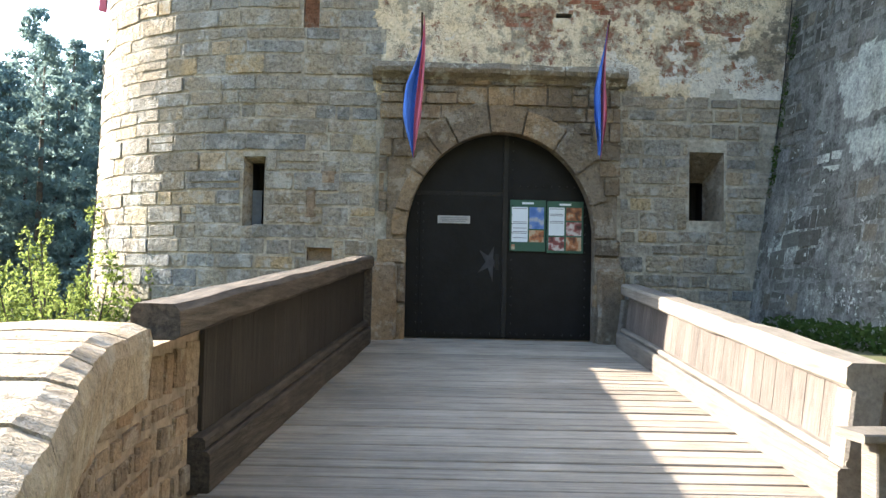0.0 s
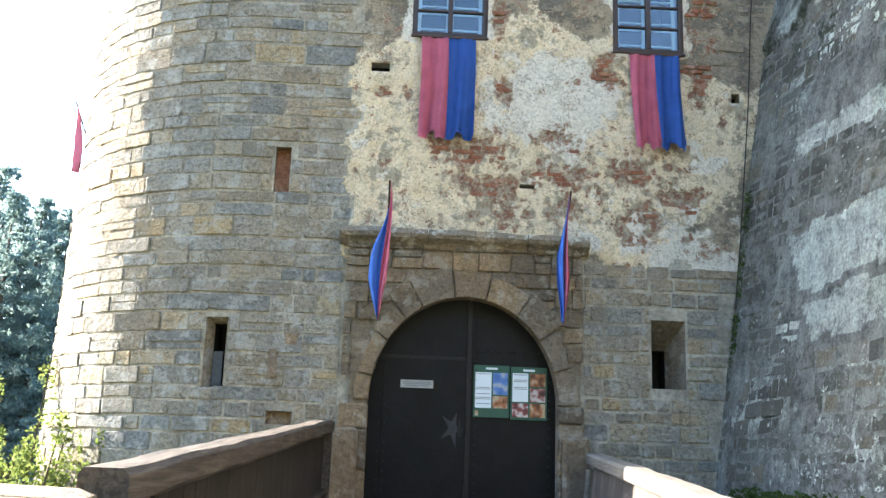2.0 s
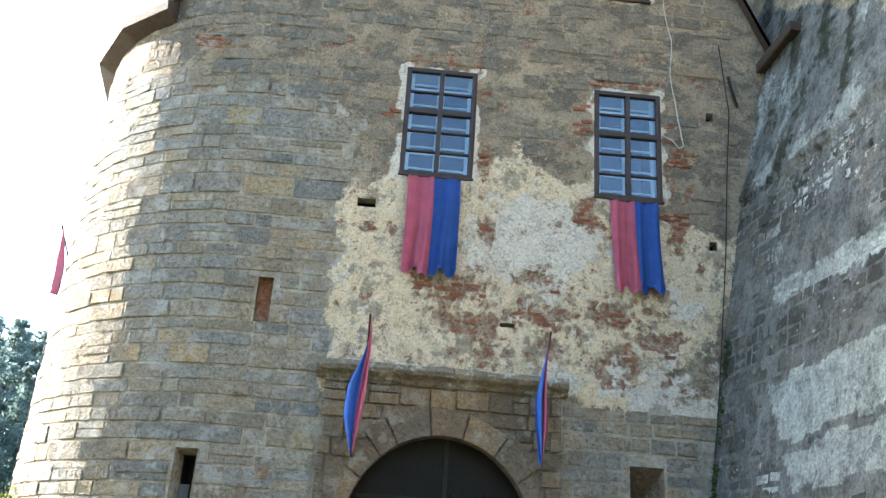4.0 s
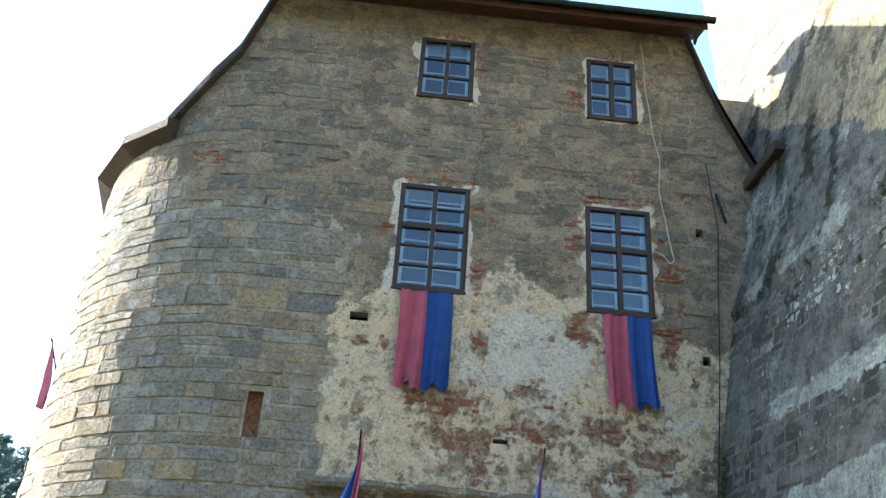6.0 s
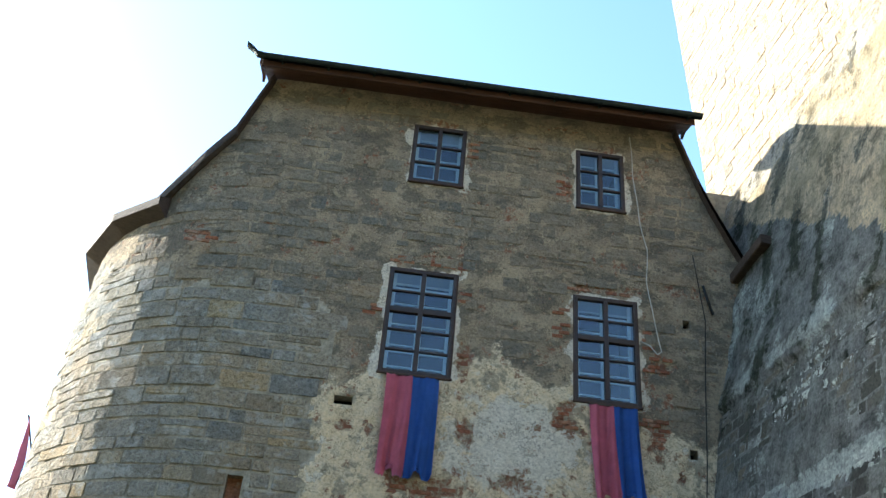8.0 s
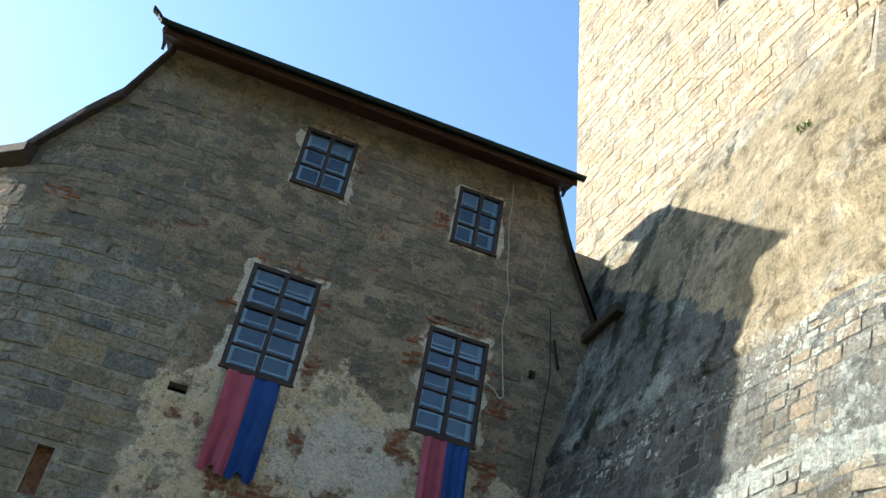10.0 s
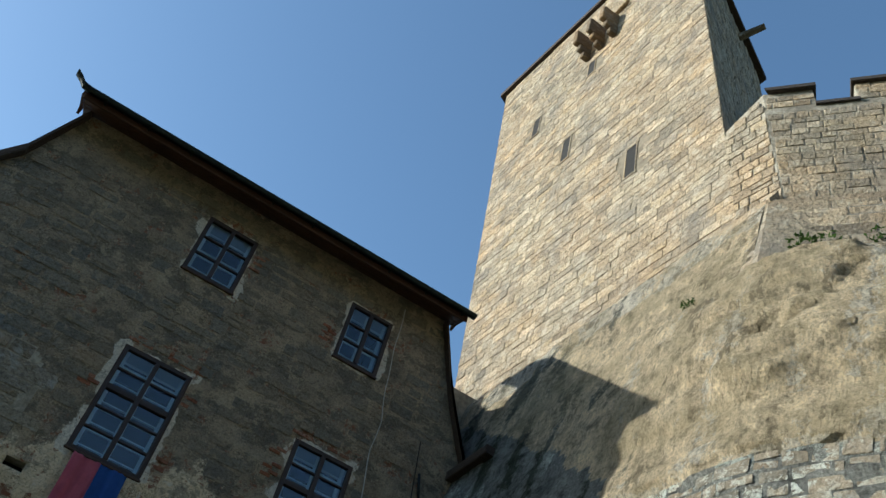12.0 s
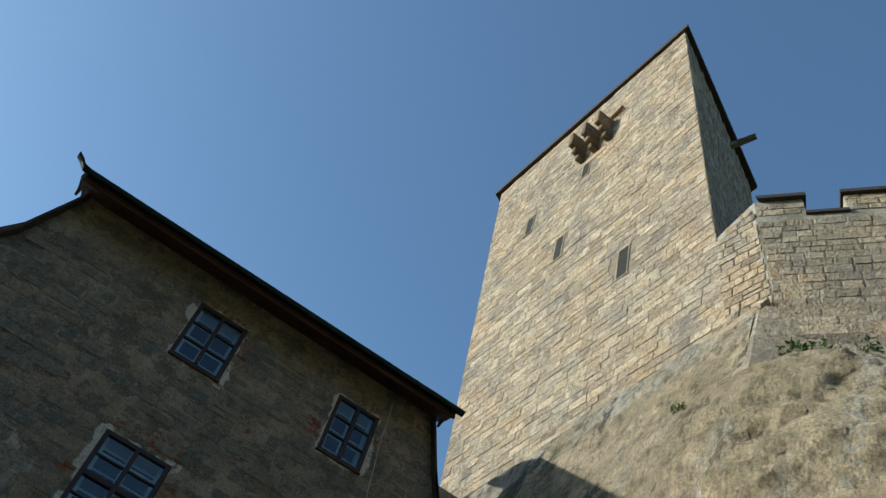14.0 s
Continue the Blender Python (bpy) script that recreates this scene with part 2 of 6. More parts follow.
def rubble_mat():
    """Blocks of the plinth wall: grey stone, lichened white in bands along the courses, with dark wet patches, and
    sandy stone lightened by painted sunlight beyond the house's shadow.
    """
    k = Mat("lichened_rubble", 0.95, spec=0.12)
    sep = k.t.nodes.new("ShaderNodeSeparateXYZ")
    k.put(k.geo.outputs["Position"], sep.inputs[0])
    n1, n2, n3 = k.noise(0.55, 5, 0.6), k.noise(5.5, 9, 0.8), k.noise(22.0, 6, 0.75)
    r = k.rand()
    col = k.ramp(r, (0.0, (0.11, 0.105, 0.085)), (0.3, (0.165, 0.165, 0.145)), (0.5, (0.095, 0.094, 0.08)), (0.75, (0.23, 0.205, 0.155)), (1.0, (0.15, 0.157, 0.14)))
    # sandy tone brightens the blocks where the wall is sunlit, past y = -4.4
    lit_tan = k.math("MULTIPLY", k.ramp(k.math("MULTIPLY", sep.outputs[1], -0.1), (0.44, 0.0), (0.58, 1.0)), k.ramp(k.math("ADD", n1, k.math("MULTIPLY", k.math("SUBTRACT", r, 0.5), 0.5)), (0.35, 0.2), (0.6, 0.9)))
    col = k.mix(lit_tan, col, k.mix(r, (0.58, 0.51, 0.38), (0.36, 0.285, 0.20)))
    wob = k.math("MULTIPLY", k.math("SUBTRACT", k.noise(1.1, 6, 0.65), 0.5), 0.16)
    zz = k.math("ADD", k.math("MULTIPLY", sep.outputs[2], 0.1), k.math("MULTIPLY", wob, 0.5))
    band = k.ramp(zz, (0.0, 0.30), (0.20, 0.20), (0.232, 0.18), (0.242, 0.78), (0.395, 0.82), (0.41, 0.02), (0.505, 0.02), (0.515, 0.85), (0.55, 0.75), (0.56, 0.12), (0.64, 0.18), (0.655, 0.42), (0.70, 0.36), (0.74, 0.30))
    edge = k.ramp(k.math("MULTIPLY", k.math("ADD", sep.outputs[1], k.math("MULTIPLY", wob, 9.0)), -0.1), (0.10, 0.0), (0.20, 1.0))
    wht = k.math("ADD", k.math("MULTIPLY", band, edge), k.math("ADD", k.math("MULTIPLY", k.math("SUBTRACT", n2, 0.5), 1.9), k.math("MULTIPLY", k.math("SUBTRACT", n1, 0.4), 0.5)))
    col = k.mix(k.ramp(wht, (0.44, 0.0), (0.50, 0.95)), col, k.mix(k.ramp(n2, (0.4, 0.0), (0.62, 1.0)), (0.52, 0.55, 0.49), (0.74, 0.77, 0.70)))
    dark = k.math("MULTIPLY", k.ramp(zz, (0.40, 0.0), (0.42, 0.8), (0.50, 0.8), (0.515, 0.0)), k.ramp(k.noise(1.9, 8, 0.75), (0.44, 0.0), (0.54, 0.85)))
    col = k.mix(dark, col, (0.06, 0.06, 0.05))
    col = k.mix(k.ramp(k.noise(7.0, 3, 0.6), (0.66, 0.0), (0.69, 0.9)), col, (0.62, 0.65, 0.60))
    col = k.mix(k.ramp(k.noise(1.4, 8, 0.75), (0.48, 0.0), (0.58, 0.75)), col, (0.29, 0.295, 0.275))
    col = k.mix(k.ramp(k.noise(2.6, 8, 0.8), (0.55, 0.0), (0.66, 0.8)), col, (0.075, 0.072, 0.06))
    col = k.mix(k.math("MULTIPLY", lit_tan, k.ramp(k.noise(3.0, 7, 0.75), (0.42, 0.15), (0.58, 0.85))), col, k.mix(r, (0.62, 0.55, 0.42), (0.44, 0.36, 0.26)))
    col = k.mix(1.0, col, k.ramp(n3, (0.28, 0.55), (0.5, 1.25), (0.75, 1.65)), "MULTIPLY")
    k.colour(col)
    k.bump(k.math("ADD", k.math("MULTIPLY", n2, 2.0), n3), 1.0, 0.07)
    return k.m


M_rubble = rubble_mat()
M_plank = wood_mat("grey_deck_wood", (0.175, 0.145, 0.112), (0.335, 0.285, 0.225), "x")
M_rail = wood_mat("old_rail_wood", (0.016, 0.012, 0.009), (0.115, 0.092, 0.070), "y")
M_rail_pale = wood_mat("pale_rail_wood", (0.10, 0.088, 0.072), (0.20, 0.178, 0.148), "y")
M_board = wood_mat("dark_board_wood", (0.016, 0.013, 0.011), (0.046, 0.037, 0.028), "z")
M_board_pale = wood_mat("pale_board_wood", (0.055, 0.045, 0.04), (0.12, 0.10, 0.085), "z")
M_eave = wood_mat("brown_eave_wood", (0.045, 0.021, 0.013), (0.10, 0.045, 0.026), "x", 0.7)
M_verge = wood_mat("dark_verge_wood", (0.03, 0.022, 0.018), (0.075, 0.052, 0.04), "x", 0.75)
M_frame = plain_mat("window_brown_paint", (0.035, 0.024, 0.022), 0.5, var=0.3)
M_white = plain_mat("white_paint", (0.72, 0.73, 0.72), 0.55, var=0.08)
M_sillwood = plain_mat("casing_brown", (0.055, 0.034, 0.027), 0.7, var=0.35)
M_door = plain_mat("black_sheet_metal", (0.0045, 0.0045, 0.005), 0.5, 0.0, var=0.5, scale=3, spec=0.18, bump=0.4)
M_rivet = plain_mat("black_iron", (0.010, 0.0095, 0.009), 0.5, 0.2)
M_gutter = plain_mat("dark_copper_gutter", (0.035, 0.045, 0.042), 0.5, 0.5, var=0.3)
M_roof = plain_mat("dark_shingle", (0.05, 0.042, 0.038), 0.85, var=0.4, scale=12)
M_red = plain_mat("red_cloth", (0.58, 0.16, 0.235), 0.85, var=0.12, scale=5, bump=0.1)
M_blue = plain_mat("blue_cloth", (0.045, 0.13, 0.44), 0.85, var=0.12, scale=5, bump=0.1)
# near-black colour that stands in for the shade inside openings
M_dark = plain_mat("interior_shade", (0.02, 0.019, 0.018), 0.9)
M_cable = plain_mat("white_cable", (0.42, 0.41, 0.38), 0.6)
M_green = plain_mat("poster_green", (0.03, 0.085, 0.055), 0.5, var=0.1)
M_paper = plain_mat("poster_paper", (0.62, 0.66, 0.68), 0.5, var=0.04)
M_ink = plain_mat("poster_ink", (0.16, 0.17, 0.18), 0.6, var=0.1)
M_steel = plain_mat("plaque_grey", (0.30, 0.30, 0.29), 0.5, var=0.2)


def photo_mat(name, a, b, c):
    k = Mat(name, 0.4)
    k.colour(k.ramp(k.noise(9.0, 3, 0.5), (0.35, a), (0.5, b), (0.62, c)))
    return k.m


M_photo_blue = photo_mat("photo_sky", (0.05, 0.12, 0.32), (0.09, 0.18, 0.42), (0.30, 0.33, 0.36))
M_photo_warm = photo_mat("photo_room", (0.09, 0.035, 0.02), (0.32, 0.12, 0.05), (0.40, 0.30, 0.20))
M_photo_red = photo_mat("photo_hall", (0.06, 0.02, 0.02), (0.22, 0.06, 0.06), (0.45, 0.40, 0.38))

kg = Mat("window_glass", 0.03)
kg_clear = kg.t.nodes.new("ShaderNodeBsdfTransparent")
kg_clear.inputs["Color"].default_value = (0.58, 0.70, 0.77, 1)
kg_gloss = kg.t.nodes.new("ShaderNodeBsdfGlossy")
kg_gloss.inputs["Roughness"].default_value = 0.02
kg_gloss.inputs["Color"].default_value = (0.85, 0.92, 1.0, 1)
kg_mix = kg.t.nodes.new("ShaderNodeMixShader")
kg_mix.inputs[0].default_value = 0.075
kg.put(kg_clear.outputs[0], kg_mix.inputs[1])
kg.put(kg_gloss.outputs[0], kg_mix.inputs[2])
kg.put(kg_mix.outputs[0], kg.t.nodes["Material Output"].inputs[0])
M_glass = kg.m


def leaf_mat(name, a, b, c):
    k = Mat(name, 0.8, spec=0.05)
    k.colour(k.ramp(k.rand(), (0.0, a), (0.5, b), (1.0, c)))
    k.b.inputs["Subsurface Weight"].default_value = 0.0
    tr = k.t.nodes.new("ShaderNodeBsdfTranslucent")
    k.put(k.ramp(k.rand(), (0.0, b), (1.0, c)), tr.inputs["Color"])
    ms = k.t.nodes.new("ShaderNodeMixShader")
    ms.inputs[0].default_value = 0.55
    k.put(k.b.outputs[0], ms.inputs[1])
    k.put(tr.outputs[0], ms.inputs[2])
    k.put(ms.outputs[0], k.t.nodes["Material Output"].inputs[0])
    return k.m


M_leaf = leaf_mat("bush_leaf", (0.06, 0.09, 0.022), (0.11, 0.15, 0.04), (0.19, 0.23, 0.07))
# needle colours paled and blued to stand in for distance haze
M_needle_hazed = leaf_mat("hazed_conifer_needles", (0.11, 0.165, 0.16), (0.125, 0.18, 0.17), (0.14, 0.195, 0.175))
M_ivy = leaf_mat("wall_plant_leaf", (0.03, 0.06, 0.018), (0.05, 0.09, 0.025), (0.08, 0.13, 0.035))
M_bark = plain_mat("bark", (0.08, 0.065, 0.05), 0.9, var=0.4)


def ground_mat():
    k = Mat("grass_ground", 0.95, spec=0.1)
    k.colour(k.mix(k.ramp(k.noise(0.5, 8, 0.7), (0.4, 0.0), (0.6, 1.0)), (0.055, 0.075, 0.03), (0.13, 0.11, 0.07)))
    k.bump(k.noise(8, 6), 0.8, 0.05)
    return k.m


M_ground = ground_mat()


# ---- building helpers ----
def part(name, bm, material, parent=None, label="", smooth=False):
    """Links a bmesh as one mesh object, under a thing where one is given."""
    me = bpy.data.meshes.new(name)
    bm.to_mesh(me)
    bm.free()
    if smooth:
        for p in me.polygons:
            p.use_smooth = True
    me.materials.append(material)
    ob = new(name, me)
    if parent:
        ob.parent = parent
    if label:
        ob["label"] = label
    return ob


def thing(name, label, category, group="", kind="", at=(0, 0, 0)):
    ob = new(name)
    ob.location = at
    ob.empty_display_size = 0.1
    return tagged(ob, label, category, group, kind)


def add_box(bm, lo, hi, bevel=0.0, m=None):
    c = [(a + b) / 2 for a, b in zip(lo, hi)]
    s = [abs(b - a) for a, b in zip(lo, hi)]
    r = bmesh.ops.create_cube(bm, size=1.0, matrix=Matrix.Translation(c) @ Matrix.Diagonal((*s, 1)))
    if bevel:
        es = list({e for v in r["verts"] for e in v.link_edges})
        out = bmesh.ops.bevel(bm, geom=es, offset=bevel, segments=1, affect="EDGES", profile=0.5)
        vs = {v for f in out["faces"] for v in f.verts}
    else:
        vs = r["verts"]
    if m:
        done = {w for v in vs for f in v.link_faces for w in f.verts} | set(vs)
        bmesh.ops.transform(bm, matrix=m, verts=list(done))
    return bm


def box(lo, hi, bevel=0.0, m=None):
    return add_box(bmesh.new(), lo, hi, bevel, m)


def beam(a, b, w, h, bevel=0.02, wob=0.0, seed=0, n=1):
    """A squared timber from a to b (a, b on its centre line), with worn, slightly uneven edges."""
    a, b = Vector(a), Vector(b)
    d = (b - a).normalized()
    side = d.cross(Vector((0, 0, 1))).normalized() if abs(d.z) < 0.98 else Vector((1, 0, 0))
    up = side.cross(d)
    bm = bmesh.new()
    rings = []
    prof = [(-w / 2 + bevel, -h / 2), (w / 2 - bevel, -h / 2), (w / 2, -h / 2 + bevel), (w / 2, h / 2 - bevel), (w / 2 - bevel, h / 2), (-w / 2 + bevel, h / 2), (-w / 2, h / 2 - bevel), (-w / 2, -h / 2 + bevel)]
    for i in range(n + 1):
        c = a.lerp(b, i / n)
        ring = []
        for j, (p, q) in enumerate(prof):
            o = wob * noise.noise(Vector((i * 0.6 + seed * 7.1, j * 0.37, seed * 1.7)))
            ring.append(bm.verts.new(c + side * (p + o * 0.6) + up * (q + o)))
        rings.append(ring)
    for r0, r1 in zip(rings, rings[1:]):
        for j in range(8):
            bm.faces.new((r0[j], r0[(j + 1) % 8], r1[(j + 1) % 8], r1[j]))
    bm.faces.new(rings[0][::-1])
    bm.faces.new(rings[-1])
    bmesh.ops.recalc_face_normals(bm, faces=bm.faces)
    return bm


def tube(points, radius, sides=8, cap=True):
    bm = bmesh.new()
    pts = [Vector(p) for p in points]
    rad = radius if isinstance(radius, (list, tuple)) else [radius] * len(pts)
    rings = []
    for i, p in enumerate(pts):
        d = (pts[min(i + 1, len(pts) - 1)] - pts[max(i - 1, 0)]).normalized()
        ref = Vector((0, 0, 1)) if abs(d.z) < 0.9 else Vector((1, 0, 0))
        u = d.cross(ref).normalized()
        v = d.cross(u)
        rings.append([bm.verts.new(p + (u * math.cos(2 * math.pi * k / sides) + v * math.sin(2 * math.pi * k / sides)) * rad[i]) for k in range(sides)])
    for r0, r1 in zip(rings, rings[1:]):
        for k in range(sides):
            bm.faces.new((r0[k], r0[(k + 1) % sides], r1[(k + 1) % sides], r1[k]))
    if cap:
        bm.faces.new(rings[0][::-1])
        bm.faces.new(rings[-1])
    bmesh.ops.recalc_face_normals(bm, faces=bm.faces)
    return bm


def raw_mesh(name, verts, faces, material, smooth=False):
    me = bpy.data.meshes.new(name)
    me.from_pydata(verts, [], faces)
    me.validate()
    me.update()
    me.materials.append(material)
    if smooth:
        for p in me.polygons:
            p.use_smooth = True
    return me


def stone_variant(seed, inset=0.03, round_=0.35):
    """A unit block (x across, z up, y = -1 at its face) with cut corners and an uneven face."""
    rng = random.Random(seed)
    verts, faces = [], []

    def ring(k, y, jit):
        c = 0.05
        base = [(-0.5, -0.5 + c), (-0.5 + c * 0.7, -0.5), (0.5 - c * 0.7, -0.5), (0.5, -0.5 + c), (0.5, 0.5 - c), (0.5 - c * 0.7, 0.5), (-0.5 + c * 0.7, 0.5), (-0.5, 0.5 - c)]
        out = []
        for x, z in base:
            verts.append((x * k + rng.uniform(-jit, jit), y + rng.uniform(-0.12, 0.12) * (y < -0.3), z * k + rng.uniform(-jit, jit)))
            out.append(len(verts) - 1)
        return out
    a = ring(1.0, 0.0, 0.0)
    b = ring(0.985, -0.55, 0.024)
    c = ring(1.0 - 2 * inset, -0.95, 0.026)
    verts.append((rng.uniform(-0.1, 0.1), -1.0 + rng.uniform(-0.2, 0.15), rng.uniform(-0.1, 0.1)))
    m = len(verts) - 1
    for p, q in ((a, b), (b, c)):
        for i in range(8):
            j = (i + 1) % 8
            faces.append((p[i], p[j], q[j], q[i]))
    for i in range(8):
        faces.append((c[i], c[(i + 1) % 8], m))
    return verts, faces


STONES = [stone_variant(i) for i in range(8)]
STONES_NP = [(np.array(v), f) for v, f in STONES]


def lay_stones(blocks, owner, material, limit=300, piece="stone", rest_name="masonry"):
    """blocks: (4x4 placement, depth-scaled size) in order of nearness. The first ones become pieces of their own, the rest one mesh."""
    meshes = {}
    V, F, n = [], [], 0
    for i, (m, size) in enumerate(blocks):
        v = (i * 7 + i // 5) % len(STONES)
        if i < limit:
            key = (v, material.name)
            if key not in meshes:
                meshes[key] = raw_mesh(piece, STONES[v][0], STONES[v][1], material)
            ob = new(piece, meshes[key])
            ob.parent = owner
            ob.matrix_basis = m @ Matrix.Diagonal((*size, 1))
        else:
            arr, fc = STONES_NP[v]
            mm = np.array(m @ Matrix.Diagonal((*size, 1)))
            V.append(arr @ mm[:3, :3].T + mm[:3, 3])
            F += [tuple(k + n for k in f) for f in fc]
            n += len(arr)
    if V:
        me = raw_mesh(rest_name, np.concatenate(V).tolist(), F, material)
        ob = new(rest_name, me)
        ob.parent = owner
        tagged(ob, kind="stuff")


def courses(s0, s1, z0, z1, hmin, hmax, wmin, wmax, rng, keep=lambda s, z, w, h: True, gap=0.018, holes=()):
    """Rows of blocks of uneven height and length over a stretch of wall: (s, z, w, h)."""
    out = []
    z = z0
    while z < z1:
        h = rng.uniform(hmin, hmax)
        s = s0 - rng.uniform(0, wmax)
        while s < s1:
            w = rng.uniform(wmin, wmax) * rng.choice((0.75, 1.0, 1.0, 1.25))
            bits = [(max(s, s0), min(s + w, s1))]
            for x0, x1, za, zb in holes:
                if min(zb, z + h) - max(za, z) > 0.05:
                    cut = []
                    for a, b in bits:
                        if b <= x0 or a >= x1:
                            cut.append((a, b))
                        else:
                            cut += [(a, x0), (x1, b)]
                    bits = cut
            for a, b in bits:
                if b - a > 0.09 and keep((a + b) / 2, z + h / 2, b - a, h):
                    f = rng.uniform(0.4, 0.6)
                    parts = [(z, h * f), (z + h * f, h * (1 - f))] if h > 0.27 and rng.random() < 0.22 else [(z, h)]
                    for zc, hc in parts:
                        out.append(((a + b) / 2 + rng.uniform(-0.006, 0.006), zc + hc / 2 + rng.uniform(-0.010, 0.010), b - a - gap * rng.uniform(0.5, 2.2), hc - gap * rng.uniform(0.5, 2.2)))
            s += w
        z += h
    return out


def lerp_table(tab, x):
    for (a, p), (b, q) in zip(tab, tab[1:]):
        if x <= b:
            return p + (q - p) * max(0.0, (x - a) / (b - a))
    return tab[-1][1]


def fbm(x, y, z, o=4):
    return noise.fractal(Vector((x, y, z)), 1.0, 2.0, o)


# ---- ground ----
def deck_under(y):
    return max(-1.35, 0.055 * y - 0.42)


def ground_height(x, y):
    bank = 0.15 + 0.02 * (y + 4)
    right = 1 / (1 + math.exp(max(-50.0, min(50.0, -(x - 2.3) * 6))))
    moat = -3.2
    near = 1 / (1 + math.exp(max(-50.0, min(50.0, (y + 10.2) * 3))))
    h = moat + (bank - moat) * right
    h = h + (deck_under(y) - h) * near if x < 2.3 else h
    # unseen rise behind the bridge, added to cut sky light on the front
    rise = max(0.0, min(1.0, (math.hypot(x, y + 14) - 24) / 60)) * max(0.0, min(1.0, (-y - 20) / 25))
    return h + 46 * rise * rise * (3 - 2 * rise) + 0.25 * fbm(x * 0.15, y * 0.15, 3) * (1 - 0.8 * right)


def build_ground():
    xs = sorted(set([round(v, 2) for v in np.concatenate([np.linspace(-12, 12, 81), -12 - np.geomspace(0.5, 2500, 24), 12 + np.geomspace(0.5, 2500, 24)])]))
    ys = sorted(set([round(v, 2) for v in np.concatenate([np.linspace(-22, 6, 85), -22 - np.geomspace(0.5, 2500, 24), 6 + np.geomspace(0.5, 2500, 24)])]))
    V = [(x, y, ground_height(x, y)) for y in ys for x in xs]
    n = len(xs)
    F = [(j * n + i, j * n + i + 1, (j + 1) * n + i + 1, (j + 1) * n + i) for j in range(len(ys) - 1) for i in range(n - 1)]
    ob = new("ground", raw_mesh("ground", V, F, M_ground, True))
    tagged(ob, "grassy ground round the castle and in the ditch", "ground", kind="structure")


build_ground()

# ---- gatehouse front: flat from x = -3.3 to the right, a round tower to the left ----
CX, RAD = -3.3, 4.1


def front(s, out=0.0, z=0.0):
    """Place and outward direction on the front, s metres along it; the round tower narrows upwards."""
    if s >= CX:
        return Vector((s, -out, 0)), Vector((0, -1, 0))
    a = (CX - s) / RAD
    n = Vector((-math.sin(a), -math.cos(a), 0))
    r = RAD - 0.021 * max(0.0, z) * min(1.0, a / 1.1) ** 2
    return Vector((CX, RAD, 0)) + n * (r + out), n


TOP = [(-14, 10.36), (-6.2, 10.36), (-5.9, 10.42), (-5.5, 10.75), (-4.8, 11.65), (-4.35, 12.2), (-3.8, 13.68), (4.40, 13.68), (4.80, 12.4), (5.36, 11.0), (5.78, 10.2)]
WINDOWS = {"LL": (-0.98, 0.21, 7.47, 9.51), "LR": (2.34, 3.47, 7.37, 9.41), "UL": (-0.86, 0.15, 11.53, 12.92), "UR": (2.41, 3.33, 11.43, 12.82)}
SLIT_L = (-3.92, -3.58, 1.65, 2.71)
SLIT_R = (2.87, 3.40, 1.87, 2.92)
SLIT_RED = (-3.06, -2.82, 4.70, 5.44)
HOLES = [(4.32, 4.46, 9.02, 9.19), (4.27, 4.40, 6.56, 6.72), (-1.64, -1.34, 6.80, 6.95), (0.80, 1.04, 4.94, 5.01), (-2.92, -2.54, 1.14, 1.34)]
OPEN = list(WINDOWS.values()) + [SLIT_L, SLIT_R, SLIT_RED] + HOLES
GA, GZ, GH = 1.43, 1.55, 1.60


def in_gate(x, z, grow=0.0):
    if z < GZ:
        return abs(x) < GA + grow
    return (x / (GA + grow)) ** 2 + ((z - GZ) / (GH + grow)) ** 2 < 1


def bare_stone(s, z):
    """Where the blocks of the wall lie open; elsewhere they are under render."""
    e = 0.35 * fbm(s * 1.3, z * 1.3, 5)
    if s < -1.98 + e:
        return z < 8.9 + 1.2 * e + max(0, (-s - 4)) * 0.25
    if z < 3.75 + e:
        return True
    return False


